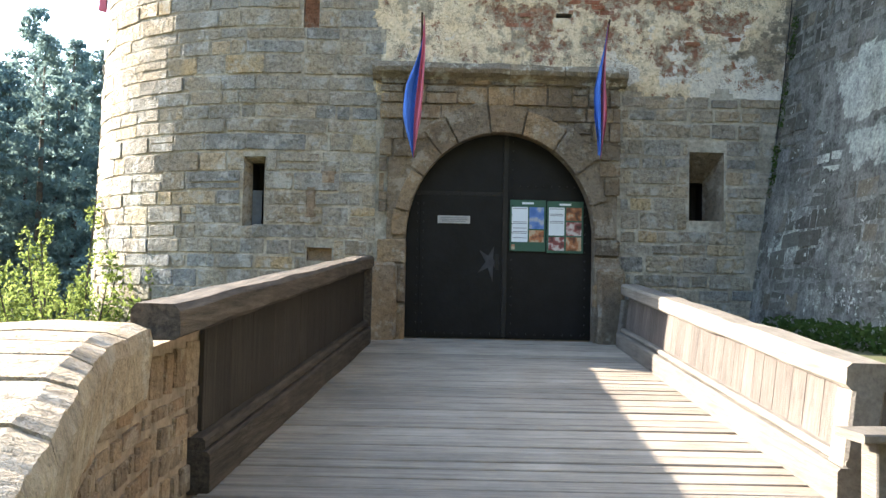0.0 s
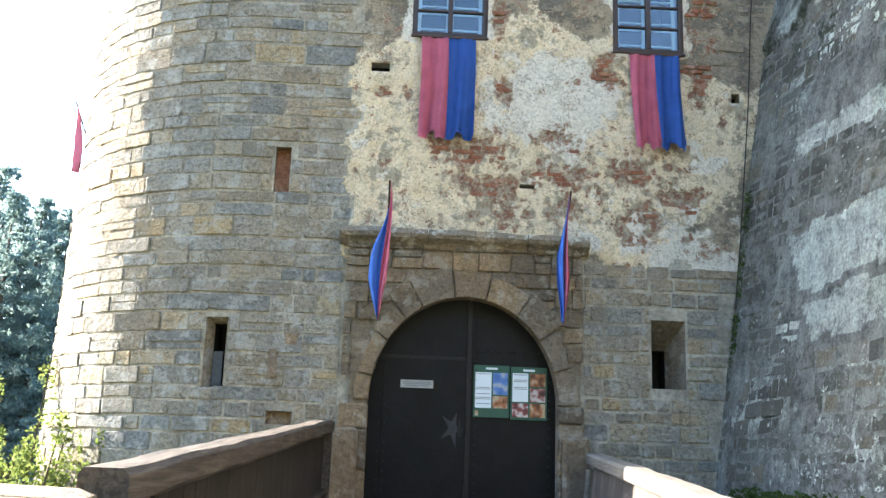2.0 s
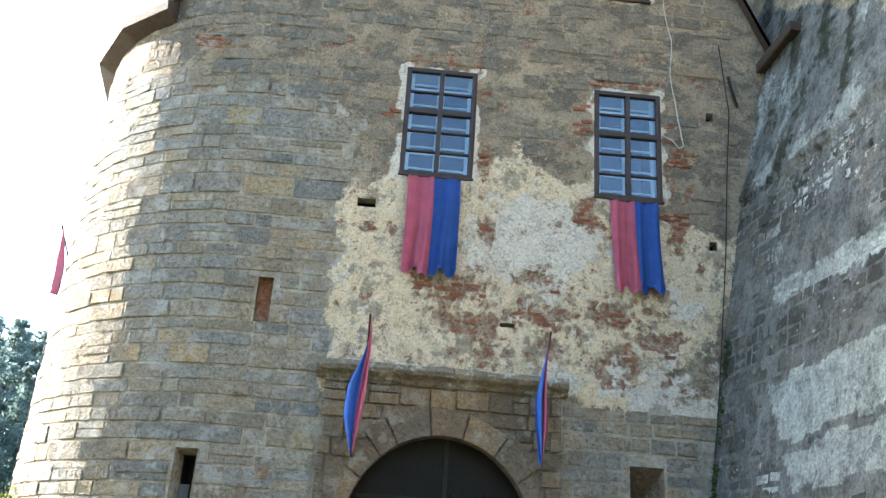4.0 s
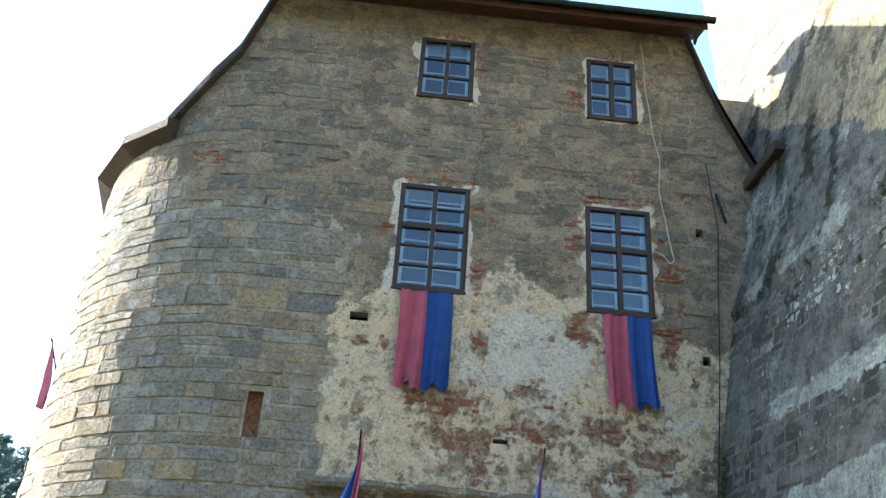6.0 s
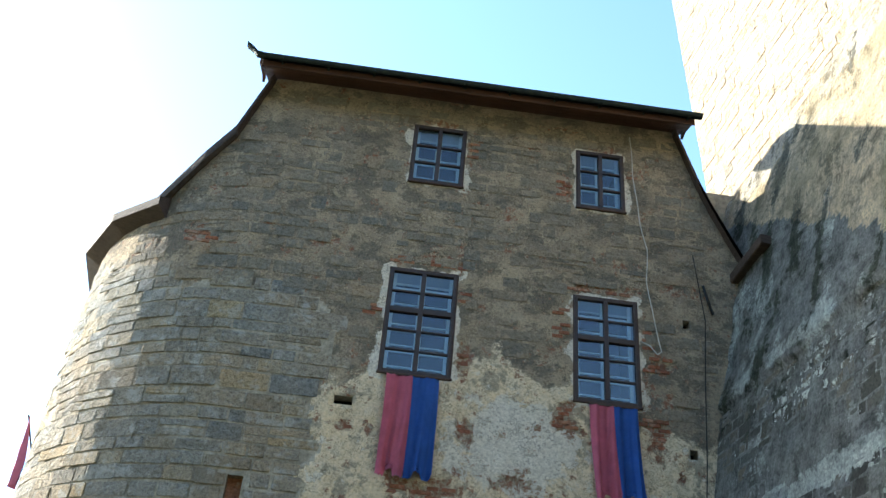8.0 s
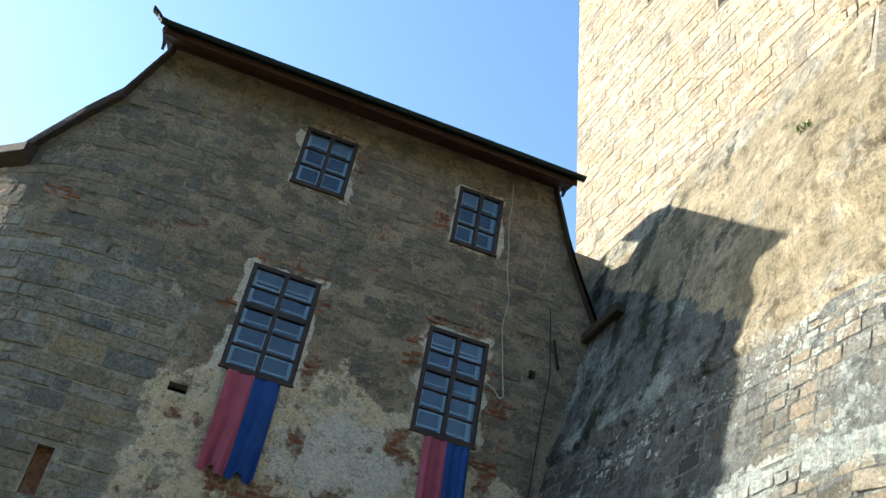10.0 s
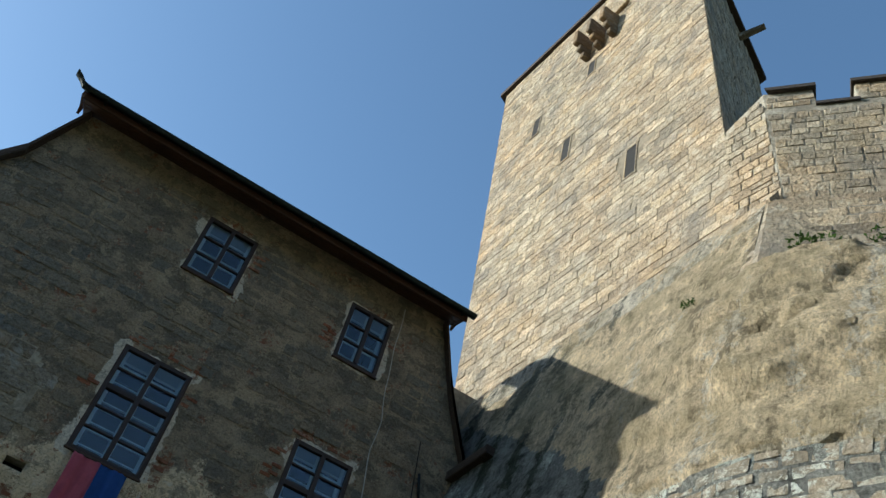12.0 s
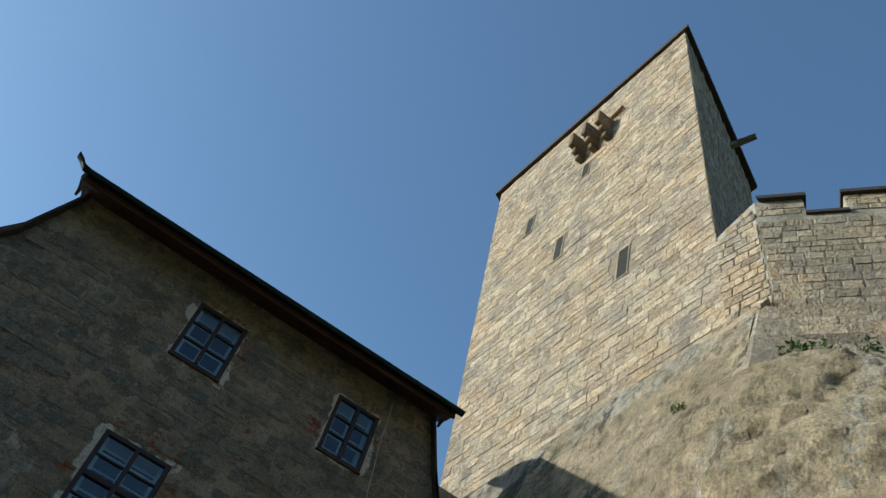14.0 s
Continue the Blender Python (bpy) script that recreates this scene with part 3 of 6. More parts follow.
def masks(s, z):
    f1, f2 = fbm(s * 0.9, z * 0.9, 11), fbm(s * 2.1, z * 2.1, 23)
    cream = 0.0
    if z < 8.7 and s > -2.6:
        edge = min(s + 2.15, 8.0 - 0.35 * abs(s - 1.0) + (0.5 if s < -0.9 else 0) - z, 3.0 - s * 0.55 + (z - 4.0) * 0.35)
        cream = 0.5 + 0.8 * edge + 0.45 * f1 - 0.95 * max(0.0, min(1.0, s - 0.6)) * max(0.0, min(1.0, (6.0 - z) / 0.5))
    pale = 0.0
    d = math.hypot((s - 1.35) / 1.25, (z - 6.45) / 0.95)
    pale = max(pale, 1.05 - 0.62 * d + 0.3 * f2)
    d = math.hypot((s - 3.6) / 1.1, (z - 3.6) / 1.3)
    pale = max(pale, 0.95 - 0.62 * d + 0.45 * f2)
    if 0.8 < s < 4.2 and z < 5.9:
        pale = max(pale, 0.36 + 0.75 * f2)
    for x0, x1, z0, z1 in WINDOWS.values():
        ax = max(x0 - s, s - x1, 0)
        az = max(z0 - z, z - z1, 0)
        dd = math.hypot(ax, az)
        pale = max(pale, 0.72 - 2.6 * dd + 0.5 * f2)
    brick = 0.0
    spots = [(0.15, 5.55, 0.55, 0.3), (0.35, 4.95, 0.5, 0.22), (2.2, 7.0, 0.3, 0.38), (3.72, 6.9, 0.32, 0.5), (1.5, 5.1, 0.7, 0.3), (-1.45, 6.45, 0.25, 0.14), (2.6, 5.3, 0.7, 0.32), (-0.2, 9.78, 0.75, 0.17), (2.9, 9.62, 0.75, 0.12), (0.55, 6.6, 0.22, 0.5), (3.9, 8.2, 0.22, 0.3), (0.35, 12.6, 0.16, 0.6), (2.2, 11.9, 0.14, 0.6), (0.45, 7.9, 0.16, 0.5), (-4.6, 9.9, 0.3, 0.22), (-2.3, 10.0, 0.5, 0.12), (2.9, 12.95, 0.6, 0.08), (-0.3, 13.05, 0.6, 0.08), (0.6, 11.2, 0.3, 0.08), (3.3, 4.9, 0.7, 0.25), (-0.5, 5.6, 0.3, 0.15), (4.0, 7.6, 0.15, 0.3)]
    for bx, bz, rx, rz in spots:
        brick = max(brick, 0.95 - 0.6 * math.hypot((s - bx) / rx, (z - bz) / rz) + 0.35 * f2)
    brick = max(brick - 0.02, (0.40 if -0.6 < s < 3.6 and 4.2 < z < 5.9 else 0.20) + 0.5 * fbm(s * 2.3, z * 2.3, 51) + 0.15 * f2)
    return cream, brick, pale


def build_front():
    s_lines = list(np.arange(-15.0, -9.0, 0.35)) + list(np.arange(-9.0, 6.1, 0.07))
    z_lines = list(np.arange(-3.4, -0.3, 0.4)) + list(np.arange(-0.3, 13.76, 0.07))
    for x0, x1, z0, z1 in OPEN:
        s_lines = [v for v in s_lines if abs(v - x0) > 0.03 and abs(v - x1) > 0.03] + [x0, x1]
        z_lines = [v for v in z_lines if abs(v - z0) > 0.03 and abs(v - z1) > 0.03] + [z0, z1]
    S, Z = sorted(set(s_lines)), sorted(set(z_lines))
    V, C, top = [], [], [lerp_table(TOP, s) for s in S]
    for z in Z:
        for i, s in enumerate(S):
            zz = min(z, top[i])
            near = any(x0 - 0.001 <= s <= x1 + 0.001 and z0 - 0.001 <= z <= z1 + 0.001 for x0, x1, z0, z1 in OPEN)
            m = masks(s, zz)
            d = 0.0
            if not near:
                d = 0.016 * fbm(s * 2.6, zz * 2.6, 2, 5) - 0.025 * max(0.0, min(1.0, (m[1] - 0.45) * 4))
                d += 0.022 * max(0.0, min(1.0, (m[0] - 0.45) * 5))
                if bare_stone(s, zz):
                    d = 0.004 * fbm(s * 4, zz * 4, 2, 3) - 0.002
            p, n = front(s, d, zz)
            V.append((p.x, p.y, zz))
            C.append((max(0, min(1, m[0])), max(0, min(1, m[1])), max(0, min(1, m[2])), 1))
    w = len(S)
    F, bare = [], []
    for j in range(len(Z) - 1):
        for i in range(w - 1):
            cs, cz = (S[i] + S[i + 1]) / 2, (Z[j] + Z[j + 1]) / 2
            if cz > max(top[i], top[i + 1]) or in_gate(cs, cz, 0.02):
                continue
            if any(x0 < cs < x1 and z0 < cz < z1 for x0, x1, z0, z1 in OPEN):
                continue
            F.append((j * w + i, j * w + i + 1, (j + 1) * w + i + 1, (j + 1) * w + i))
            bare.append(1 if bare_stone(cs, cz) else 0)
    me = bpy.data.meshes.new("wall_front")
    me.from_pydata(V, [], F)
    me.materials.append(M_render)
    me.materials.append(M_mortar)
    me.polygons.foreach_set("material_index", bare)
    at = me.color_attributes.new("mask", "FLOAT_COLOR", "POINT")
    at.data.foreach_set("color", np.array(C, dtype=np.float32).ravel())
    ob = new("wall_front", me)
    return tagged(ob, "gatehouse front of grey sandstone with flaking cream and grey render", "wall", kind="structure")


wall_front = build_front()


def reveal(x0, x1, z0, z1, depth, material, inner=None, slant=0.0, back=True):
    """The sides of an opening in the front, and its dark end."""
    s = (x0 + x1) / 2
    p, n = front(s)
    t = Vector((-n.y, n.x, 0))
    bm = bmesh.new()
    hw = (x1 - x0) / 2
    if inner:
        ix0, ix1, iz0, iz1 = inner
    else:
        ix0, ix1, iz0, iz1 = x0, x1, z0, z1
    a = [bm.verts.new(p + t * u + Vector((0, 0, z))) for u, z in ((-hw, z0), (hw, z0), (hw, z1), (-hw, z1))]
    b = [bm.verts.new(p - n * depth + t * (u - s) + Vector((0, 0, z))) for u, z in ((ix0, iz0), (ix1, iz0), (ix1, iz1), (ix0, iz1))]
    for i in range(4):
        bm.faces.new((a[i], b[i], b[(i + 1) % 4], a[(i + 1) % 4]))
    ob = part("reveal", bm, material, wall_front)
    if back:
        # end of the opening, its shade given by near-black colour
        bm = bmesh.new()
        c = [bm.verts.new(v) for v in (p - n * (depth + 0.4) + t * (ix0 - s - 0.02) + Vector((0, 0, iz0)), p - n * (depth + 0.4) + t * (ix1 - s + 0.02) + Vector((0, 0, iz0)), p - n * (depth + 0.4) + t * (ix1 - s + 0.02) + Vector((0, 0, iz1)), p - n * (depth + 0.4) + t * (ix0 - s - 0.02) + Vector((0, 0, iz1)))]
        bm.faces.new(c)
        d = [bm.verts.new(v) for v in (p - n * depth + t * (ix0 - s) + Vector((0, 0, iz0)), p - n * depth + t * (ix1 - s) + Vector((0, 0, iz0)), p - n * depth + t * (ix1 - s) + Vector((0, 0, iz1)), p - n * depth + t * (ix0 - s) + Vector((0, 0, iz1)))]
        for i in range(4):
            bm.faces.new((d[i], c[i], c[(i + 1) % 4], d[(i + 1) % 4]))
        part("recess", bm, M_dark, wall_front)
    return ob


reveal(*SLIT_L, 0.28, M_stone, inner=(-3.86, -3.68, 1.68, 2.64))
reveal(*SLIT_R, 0.45, M_portal, inner=(2.93, 3.20, 1.90, 2.50))
reveal(*SLIT_RED, 0.18, M_warm, back=False)
part("blocking", box((-3.08, 0.16, 4.68), (-2.80, 0.30, 5.46), 0.01), M_brick, wall_front, "red brick blocking of a slit window")
for h in HOLES[:4]:
    reveal(*h, 0.22, M_mortar_dark)
reveal(*HOLES[4], 0.12, M_warm, back=False)
part("infill", box((-2.94, 0.10, 1.12), (-2.52, 0.2, 1.36), 0.01), M_warm, wall_front, "brown stone in a shallow hole")
part("worn_stone", box((-2.96, -0.030, 1.78), (-2.80, 0.08, 2.28), 0.03), M_warm, wall_front, "worn brown stone beside the slit window")
part("worn_stone", box((-2.74, -0.028, 2.30), (-2.50, 0.08, 2.52), 0.03), M_warm, wall_front, "worn brown stone beside the slit window")
part("shutter", box((-3.88, 0.33, 1.70), (-3.68, 0.36, 2.22), 0.004), plain_mat("slit_board", (0.10, 0.11, 0.12), 0.7), wall_front, "grey board in a slit window")

# body of the house behind the front
part("house_body", box((-3.2, 1.2, -3.3), (6.4, 9.0, 13.2)), M_mortar_dark, wall_front)


# ---- plinth wall and rock to the right, leaning back ----
WPROF = [(-1.0, 3.62), (0.0, 3.76), (1.5, 3.97), (4.9, 4.45), (7.7, 4.92), (10.3, 5.52), (13.74, 6.31), (15, 6.55)]


def plinth_x(y, z):
    return lerp_table(WPROF, z) - 0.096 * y


BAND_L, BAND_R = (1.6, 12.9), (-6.71, 13.74)


def band_z(y):
    return BAND_R[1] + (y - BAND_R[0]) / (BAND_L[0] - BAND_R[0]) * (BAND_L[1] - BAND_R[1])


QC = 9.3


def skirt(q, z, out=0.0):
    """Right-hand wall: straight for the first QC metres from the house, then bending away to the right."""
    n0 = Vector((-0.9954, -0.0956, 0))
    if q <= QC:
        y = 2.3 - q
        return Vector((plinth_x(y, z), y, z)) + n0 * out, n0
    y = 2.3 - QC
    base = Vector((plinth_x(y, z), y, z))
    turn = radians(42.5 - 22.0 * max(0.0, min(1.0, (11.2 - z) / 3.0)))
    R = 1.5
    L = R * turn
    k = min(1.0, (q - QC) / L)
    a = turn * k
    d0 = Vector((0.0956, -0.9954, 0))
    c = base - n0 * R
    n = Matrix.Rotation(a, 3, "Z") @ n0
    p = c + n * R
    d = Matrix.Rotation(a, 3, "Z") @ d0
    if q - QC > L:
        p = p + d * (q - QC - L)
    return p + n * out, n


def masked(name, V, F, C, mats, index=None, smooth=False):
    me = bpy.data.meshes.new(name)
    me.from_pydata(V, [], F)
    for m in mats:
        me.materials.append(m)
    if index:
        me.polygons.foreach_set("material_index", index)
    at = me.color_attributes.new("mask", "FLOAT_COLOR", "POINT")
    at.data.foreach_set("color", np.clip(np.array(C, dtype=np.float32), 0, 1).ravel())
    if smooth:
        for p in me.polygons:
            p.use_smooth = True
    return new(name, me)


def build_plinth():
    qs = list(np.arange(0.0, 9.01, 0.075)) + list(np.arange(9.1, 20.0, 0.15))
    zs = list(np.arange(-0.8, 14.0, 0.08))
    V, C, F, I = [], [], [], []
    ledges = (5.35, 7.3)
    for z in zs:
        for q in qs:
            y = 2.3 - q
            zz = min(z, band_z(max(y, -6.71))) if q < 9.05 else min(z, 9.0)
            d = 0.08 * fbm(q * 0.9, zz * 1.3, 7, 5) + 0.05 * fbm(q * 3.2, zz * 3.2, 9, 5)
            for L in ledges:
                zl = L + 0.16 * fbm(q * 0.6, L, 2)
                if zl < zz < zl + 1.2:
                    d += 0.06 * (1 - (zz - zl) / 1.2)
            joint = 0.0
            if zz < 7.4:
                wz = zz + 0.09 * fbm(q * 1.1, zz * 1.1, 5, 3)
                row = math.floor(wz / 0.37)
                fz = wz / 0.37 - row
                wq = q + 0.10 * fbm(q * 1.3, zz * 1.3, 15, 3) + 0.31 * (row * 37 % 11)
                fq = (wq / (0.5 + 0.07 * (row * 13 % 5))) % 1.0
                joint = max(0.0, 1 - min(min(fz, 1 - fz) * 0.37, min(fq, 1 - fq) * 0.55) / 0.06)
                joint *= max(0.0, min(1.0, 0.65 + 1.3 * fbm(q * 0.6, zz * 0.6, 81, 3)))
                d += 0.05 * noise.noise(Vector((row * 3.7, math.floor(wq / (0.5 + 0.07 * (row * 13 % 5))) * 5.3, 0))) - 0.085 * joint
            if zz > 7.45:
                d = d * 0.5 + 0.02 * fbm(q * 0.5, zz * 1.5, 3) + 0.07 - 0.05 * min(1.0, (zz - 7.45) / 0.5)
            if zz < 7.3:
                d = 0.18 * d + 0.022
            p, n = skirt(q, zz, d)
            V.append(tuple(p))
            wm = 0.22 + 0.45 * fbm(q * 0.7, zz * 1.1, 31, 4)
            wz = zz + 0.2 * fbm(q * 0.9, zz * 0.9, 33, 3)
            for a, b in ((2.4, 4.0), (5.15, 5.45)):
                if a < wz < b and q > 3.9 + 0.7 * (b < 5) - 0.5 * (wz - a):
                    wm += 0.55
            if abs(wz - 3.02 - 0.11 * (q - 4.8)) < 0.05:
                wm -= 0.9
            if zz < 2:
                wm += 0.15
            # pale cover raised here to paint the sunlit stretch brighter
            if q > 5.5:
                wm += min(0.30, (q - 5.5) * 0.12)
            if zz > 7.45:
                # grey cover differs inside the house's painted shadow; pale band along the top
                wm = (0.16 if q < 7.0 - 1.5 * max(0.0, zz - 8.3) else 0.0) + (0.42 if zz > band_z(max(y, -6.71)) - 0.75 + 0.2 * fbm(q * 0.8, 2, 2) and q < 9.05 else 0.0) + 0.20 + 0.5 * fbm(q * 1.4, zz * 0.5, 35, 4) + (0.2 if zz < 7.8 else 0)
            # moss streaks, plus the house's shadow painted darker towards the corner
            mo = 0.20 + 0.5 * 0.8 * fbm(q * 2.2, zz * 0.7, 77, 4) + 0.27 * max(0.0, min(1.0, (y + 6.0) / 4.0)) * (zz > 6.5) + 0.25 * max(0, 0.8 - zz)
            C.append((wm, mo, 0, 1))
    w = len(qs)
    for j in range(len(zs) - 1):
        for i in range(w - 1):
            lim = band_z(max(2.3 - qs[i], -6.71)) if qs[i] < 9.0 else 9.0
            if zs[j] < lim:
                F.append((j * w + i, j * w + i + 1, (j + 1) * w + i + 1, (j + 1) * w + i))
                # grey gives way to cream along the edge of the house's cast shadow
                I.append(1 if zs[j] > 7.32 + 0.12 * fbm(qs[i] * 0.7, 1, 1) and qs[i] > 7.0 - 1.5 * max(0.0, zs[j] - 8.3) + 0.5 * fbm(zs[j] * 0.9, qs[i] * 0.9, 3) else 0)
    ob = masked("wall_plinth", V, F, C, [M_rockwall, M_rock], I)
    return tagged(ob, "leaning plinth wall of lichened sandstone below the keep", "wall", kind="structure")


wall_plinth = build_plinth()

# front face of the plinth, turned towards the bridge, and the rock under it
U = Vector((0.67, -0.74, 0)).normalized()
NRM = Vector((-0.74, -0.67, 0)).normalized()
CORNER = Vector((6.95, -6.71, 0))


def build_rock():
    """Rock that carries the wall: bulging, with a rounded top and cracks."""
    V, C, F = [], [], []
    qs = list(np.arange(5.2, 20.0, 0.09))
    zs = list(np.arange(7.9, 12.3, 0.08)) + [12.3, 12.32]
    for z in zs:
        for q in qs:
            grow = max(0.0, min(1.0, (q - 6.0) / 3.2))
            top = max(0.0, min(1.0, (12.25 - z) / 0.9)) ** 0.5
            d = -0.08 + grow * (0.14 + 0.32 * math.sin(max(0.0, min(1.0, (z - 7.6) / 4.6)) * math.pi))
            d += (0.07 * fbm(q * 0.45, z * 0.8, 17, 5) + 0.05 * fbm(q * 1.6, z * 1.2, 19, 5)) * (0.3 + 0.7 * grow)
            crack = fbm(q * 0.4, z * 0.8, 43, 2)
            d -= 0.05 * max(0.0, 1 - abs(crack) * 8) * grow
            d += 0.12 * grow * fbm(q * 1.1, z * 1.8, 57, 6) - 0.07 * grow * max(0.0, 1 - abs(fbm(q * 0.7, z * 1.1, 83, 5)) * 9)
            if q > 8.6:
                d -= 0.14 * max(0.0, 1 - abs(z - 11.75 - 0.12 * fbm(q * 0.9, 3, 3)) / 0.10) * min(1.0, (q - 8.6) / 0.8)
            foot = max(0.0, min(1.0, (z - 7.95) / 0.8))
            d = d * top - (1 - top) * 1.5 * grow
            d = -0.12 + (d + 0.12) * foot * foot * (3 - 2 * foot)
            p, n = skirt(q, min(z, 11.2 + (z - 11.2) * 1.0), d)
            V.append(tuple(p))
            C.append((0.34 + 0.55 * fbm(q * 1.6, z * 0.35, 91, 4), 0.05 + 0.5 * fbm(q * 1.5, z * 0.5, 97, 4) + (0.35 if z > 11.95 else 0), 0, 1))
    w = len(qs)
    for j in range(len(zs) - 1):
        for i in range(w - 1):
            F.append((j * w + i, j * w + i + 1, (j + 1) * w + i + 1, (j + 1) * w + i))
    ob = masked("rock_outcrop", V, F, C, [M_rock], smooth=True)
    return tagged(ob, "bulging weathered cream sandstone rock below the castle wall", "rock", kind="structure")


rock = build_rock()


def batter(z):
    """How far the upper walls lean back at height z."""
    return 0.0865 * max(0.0, z - 13.6)


def prism(foot, z0, z1, name, material, parent, label="", cap=True, flare=0.0):
    bm = bmesh.new()
    lo = [bm.verts.new((x - 0.74 * flare, y - 0.30 * flare + batter(z0), z0)) for x, y in foot]
    hi = [bm.verts.new((x, y + batter(z1), z1)) for x, y in foot]
    n = len(foot)
    for i in range(n):
        bm.faces.new((lo[i], lo[(i + 1) % n], hi[(i + 1) % n], hi[i]))
    if cap:
        bm.faces.new(hi)
        bm.faces.new(lo[::-1])
    bmesh.ops.recalc_face_normals(bm, faces=bm.faces)
    return part(name, bm, material, parent, label)


# ---- curtain wall with battlements ----
curtain = thing("curtain_wall", "battlemented curtain wall of pale brown sandstone beside the keep", "wall", kind="structure")


def along(u, back):
    p = CORNER + U * u - NRM * back
    return p.x, p.y


prism([along(0, 0), along(12, 0), along(12, 2.5), (9.6, -3.0), (7.2, -5.6)], 11.5, 13.62, "plinth", M_mortar_dark, curtain, flare=0.55)
prism([along(0.30, 0.16), along(12, 0.16), along(12, 1.2), (9.2, -4.6), (7.10, -5.83)], 13.6, 16.95, "parapet", M_mortar, curtain)
# raised end of the battlement, sloping down to the keep
bm = bmesh.new()
ends = [(*along(0.34, 0.17), 17.6), (7.10, -5.84, 17.0)]
back_ = [(*along(0.9, 0.75), 17.6), (7.75, -5.55, 17.0)]
lo_ = [bm.verts.new((x, y, 16.4 if i % 3 == 0 else 16.0)) for i, (x, y, z) in enumerate((ends[0], ends[1], back_[1], back_[0]))]
hi_ = [bm.verts.new(v) for v in (ends[0], ends[1], back_[1], back_[0])]
for i in range(4):
    bm.faces.new((lo_[i], lo_[(i + 1) % 4], hi_[(i + 1) % 4], hi_[i]))
bm.faces.new(hi_)
bmesh.ops.recalc_face_normals(bm, faces=bm.faces)
for v_ in bm.verts:
    v_.co.y += batter(v_.co.z)
part("merlon_end", bm, M_mortar, curtain)
# corner block between the two faces of the plinth
bm = bmesh.new()
lo_ring = [(plinth_x(-5.9, 11.2) + 0.02, -5.9), (plinth_x(-6.85, 11.2) - 0.02, -6.86), (7.2, -7.6), (8.0, -5.6)]
hi_ring = [(plinth_x(-5.9, 13.6) + 0.02, -5.9), (6.93, -6.76), (7.6, -7.46), (8.2, -5.6)]
lv = [bm.verts.new((x, y, 11.2)) for x, y in lo_ring]
hv = [bm.verts.new((x, y, 13.6)) for x, y in hi_ring]
for i in range(4):
    bm.faces.new((lv[i], lv[(i + 1) % 4], hv[(i + 1) % 4], hv[i]))
bm.faces.new(hv)
bmesh.ops.recalc_face_normals(bm, faces=bm.faces)
part("corner_block", bm, M_keep, curtain)
# sloping weathered band on the plinth's top
bm = bmesh.new()
q = [along(-0.02, -0.035), along(12, -0.035)]
r = [along(0.05, 0.25), along(12, 0.25)]
v = [bm.verts.new((*q[0], 13.66)), bm.verts.new((*q[1], 13.66)), bm.verts.new((*r[1], 13.86)), bm.verts.new((*r[0], 13.86)), bm.verts.new((*q[0], 13.52)), bm.verts.new((*q[1], 13.52)), bm.verts.new((*r[1], 13.5)), bm.verts.new((*r[0], 13.5))]
for f in ((0, 1, 2, 3), (4, 5, 1, 0), (7, 6, 5, 4), (3, 2, 6, 7), (0, 3, 7, 4), (1, 5, 6, 2)):
    bm.faces.new([v[i] for i in f])
part("string_course", bm, M_coping, curtain, "weathered stone string course")
# string course along the plinth wall
bm = bmesh.new()
ring = []
for y in np.linspace(-6.78, 3.0, 30):
    z = band_z(y)
    x = plinth_x(y, z)
    wob = 0.03 * fbm(y * 1.5, 4, 4)
    ring.append([bm.verts.new((x - 0.03 + wob, y, z - 0.20)), bm.verts.new((x - 0.03 + wob, y, z - 0.04)), bm.verts.new((x + 0.20, y, z + 0.30 + wob)), bm.verts.new((x + 0.3, y, z - 0.16))])
for a, b in zip(ring, ring[1:]):
    for i in range(4):
        bm.faces.new((a[i], b[i], b[(i + 1) % 4], a[(i + 1) % 4]))
bm.faces.new(ring[0])
bm.faces.new(ring[-1][::-1])
bmesh.ops.recalc_face_normals(bm, faces=bm.faces)
part("string_course", bm, M_coping, wall_plinth, "pale stone string course with a sloping top")

MERLONS = [(0.05, 1.28), (2.05, 3.4), (4.2, 5.6), (6.4, 7.8), (8.6, 10.0)]
for a, b in MERLONS:
    prism([along(a + (0.28 if a < 1 else 0), 0.17), along(b, 0.17), along(b, 0.75), along(a + (0.8 if a < 1 else 0), 0.75)], 16.9, 17.6, "merlon", M_mortar, curtain)
    prism([along(a + (0.33 if a < 1 else -0.05), 0.06), along(b + 0.07, 0.06), along(b + 0.07, 0.85), along(a + (0.75 if a < 1 else -0.05), 0.85)], 17.59, 17.70, "coping_slab", M_roof, curtain, "dark coping slab on a merlon")
for (a, b), (c, d) in zip(MERLONS, MERLONS[1:]):
    prism([along(b - 0.02, 0.10), along(c + 0.02, 0.10), along(c + 0.02, 0.8), along(b - 0.02, 0.8)], 16.94, 17.03, "coping_slab", M_roof, curtain, "dark coping slab on a merlon")

# ---- keep ----
keep = thing("keep", "tall keep of pale yellow sandstone blocks with slit windows", "tower")
KB = [(6.37, 2.75), (7.12, -6.0), (12.8, -2.6), (12.0, 6.0)]
KT = [(6.20, 4.6), (7.01, -4.53), (12.71, -1.66), (12.0, 7.5)]
KZ0, KZ1 = 12.6, 29.62


def keep_edge(i, z):
    f = (z - KZ0) / (KZ1 - KZ0)
    return Vector((KB[i][0] + (KT[i][0] - KB[i][0]) * f, KB[i][1] + (KT[i][1] - KB[i][1]) * f, z))


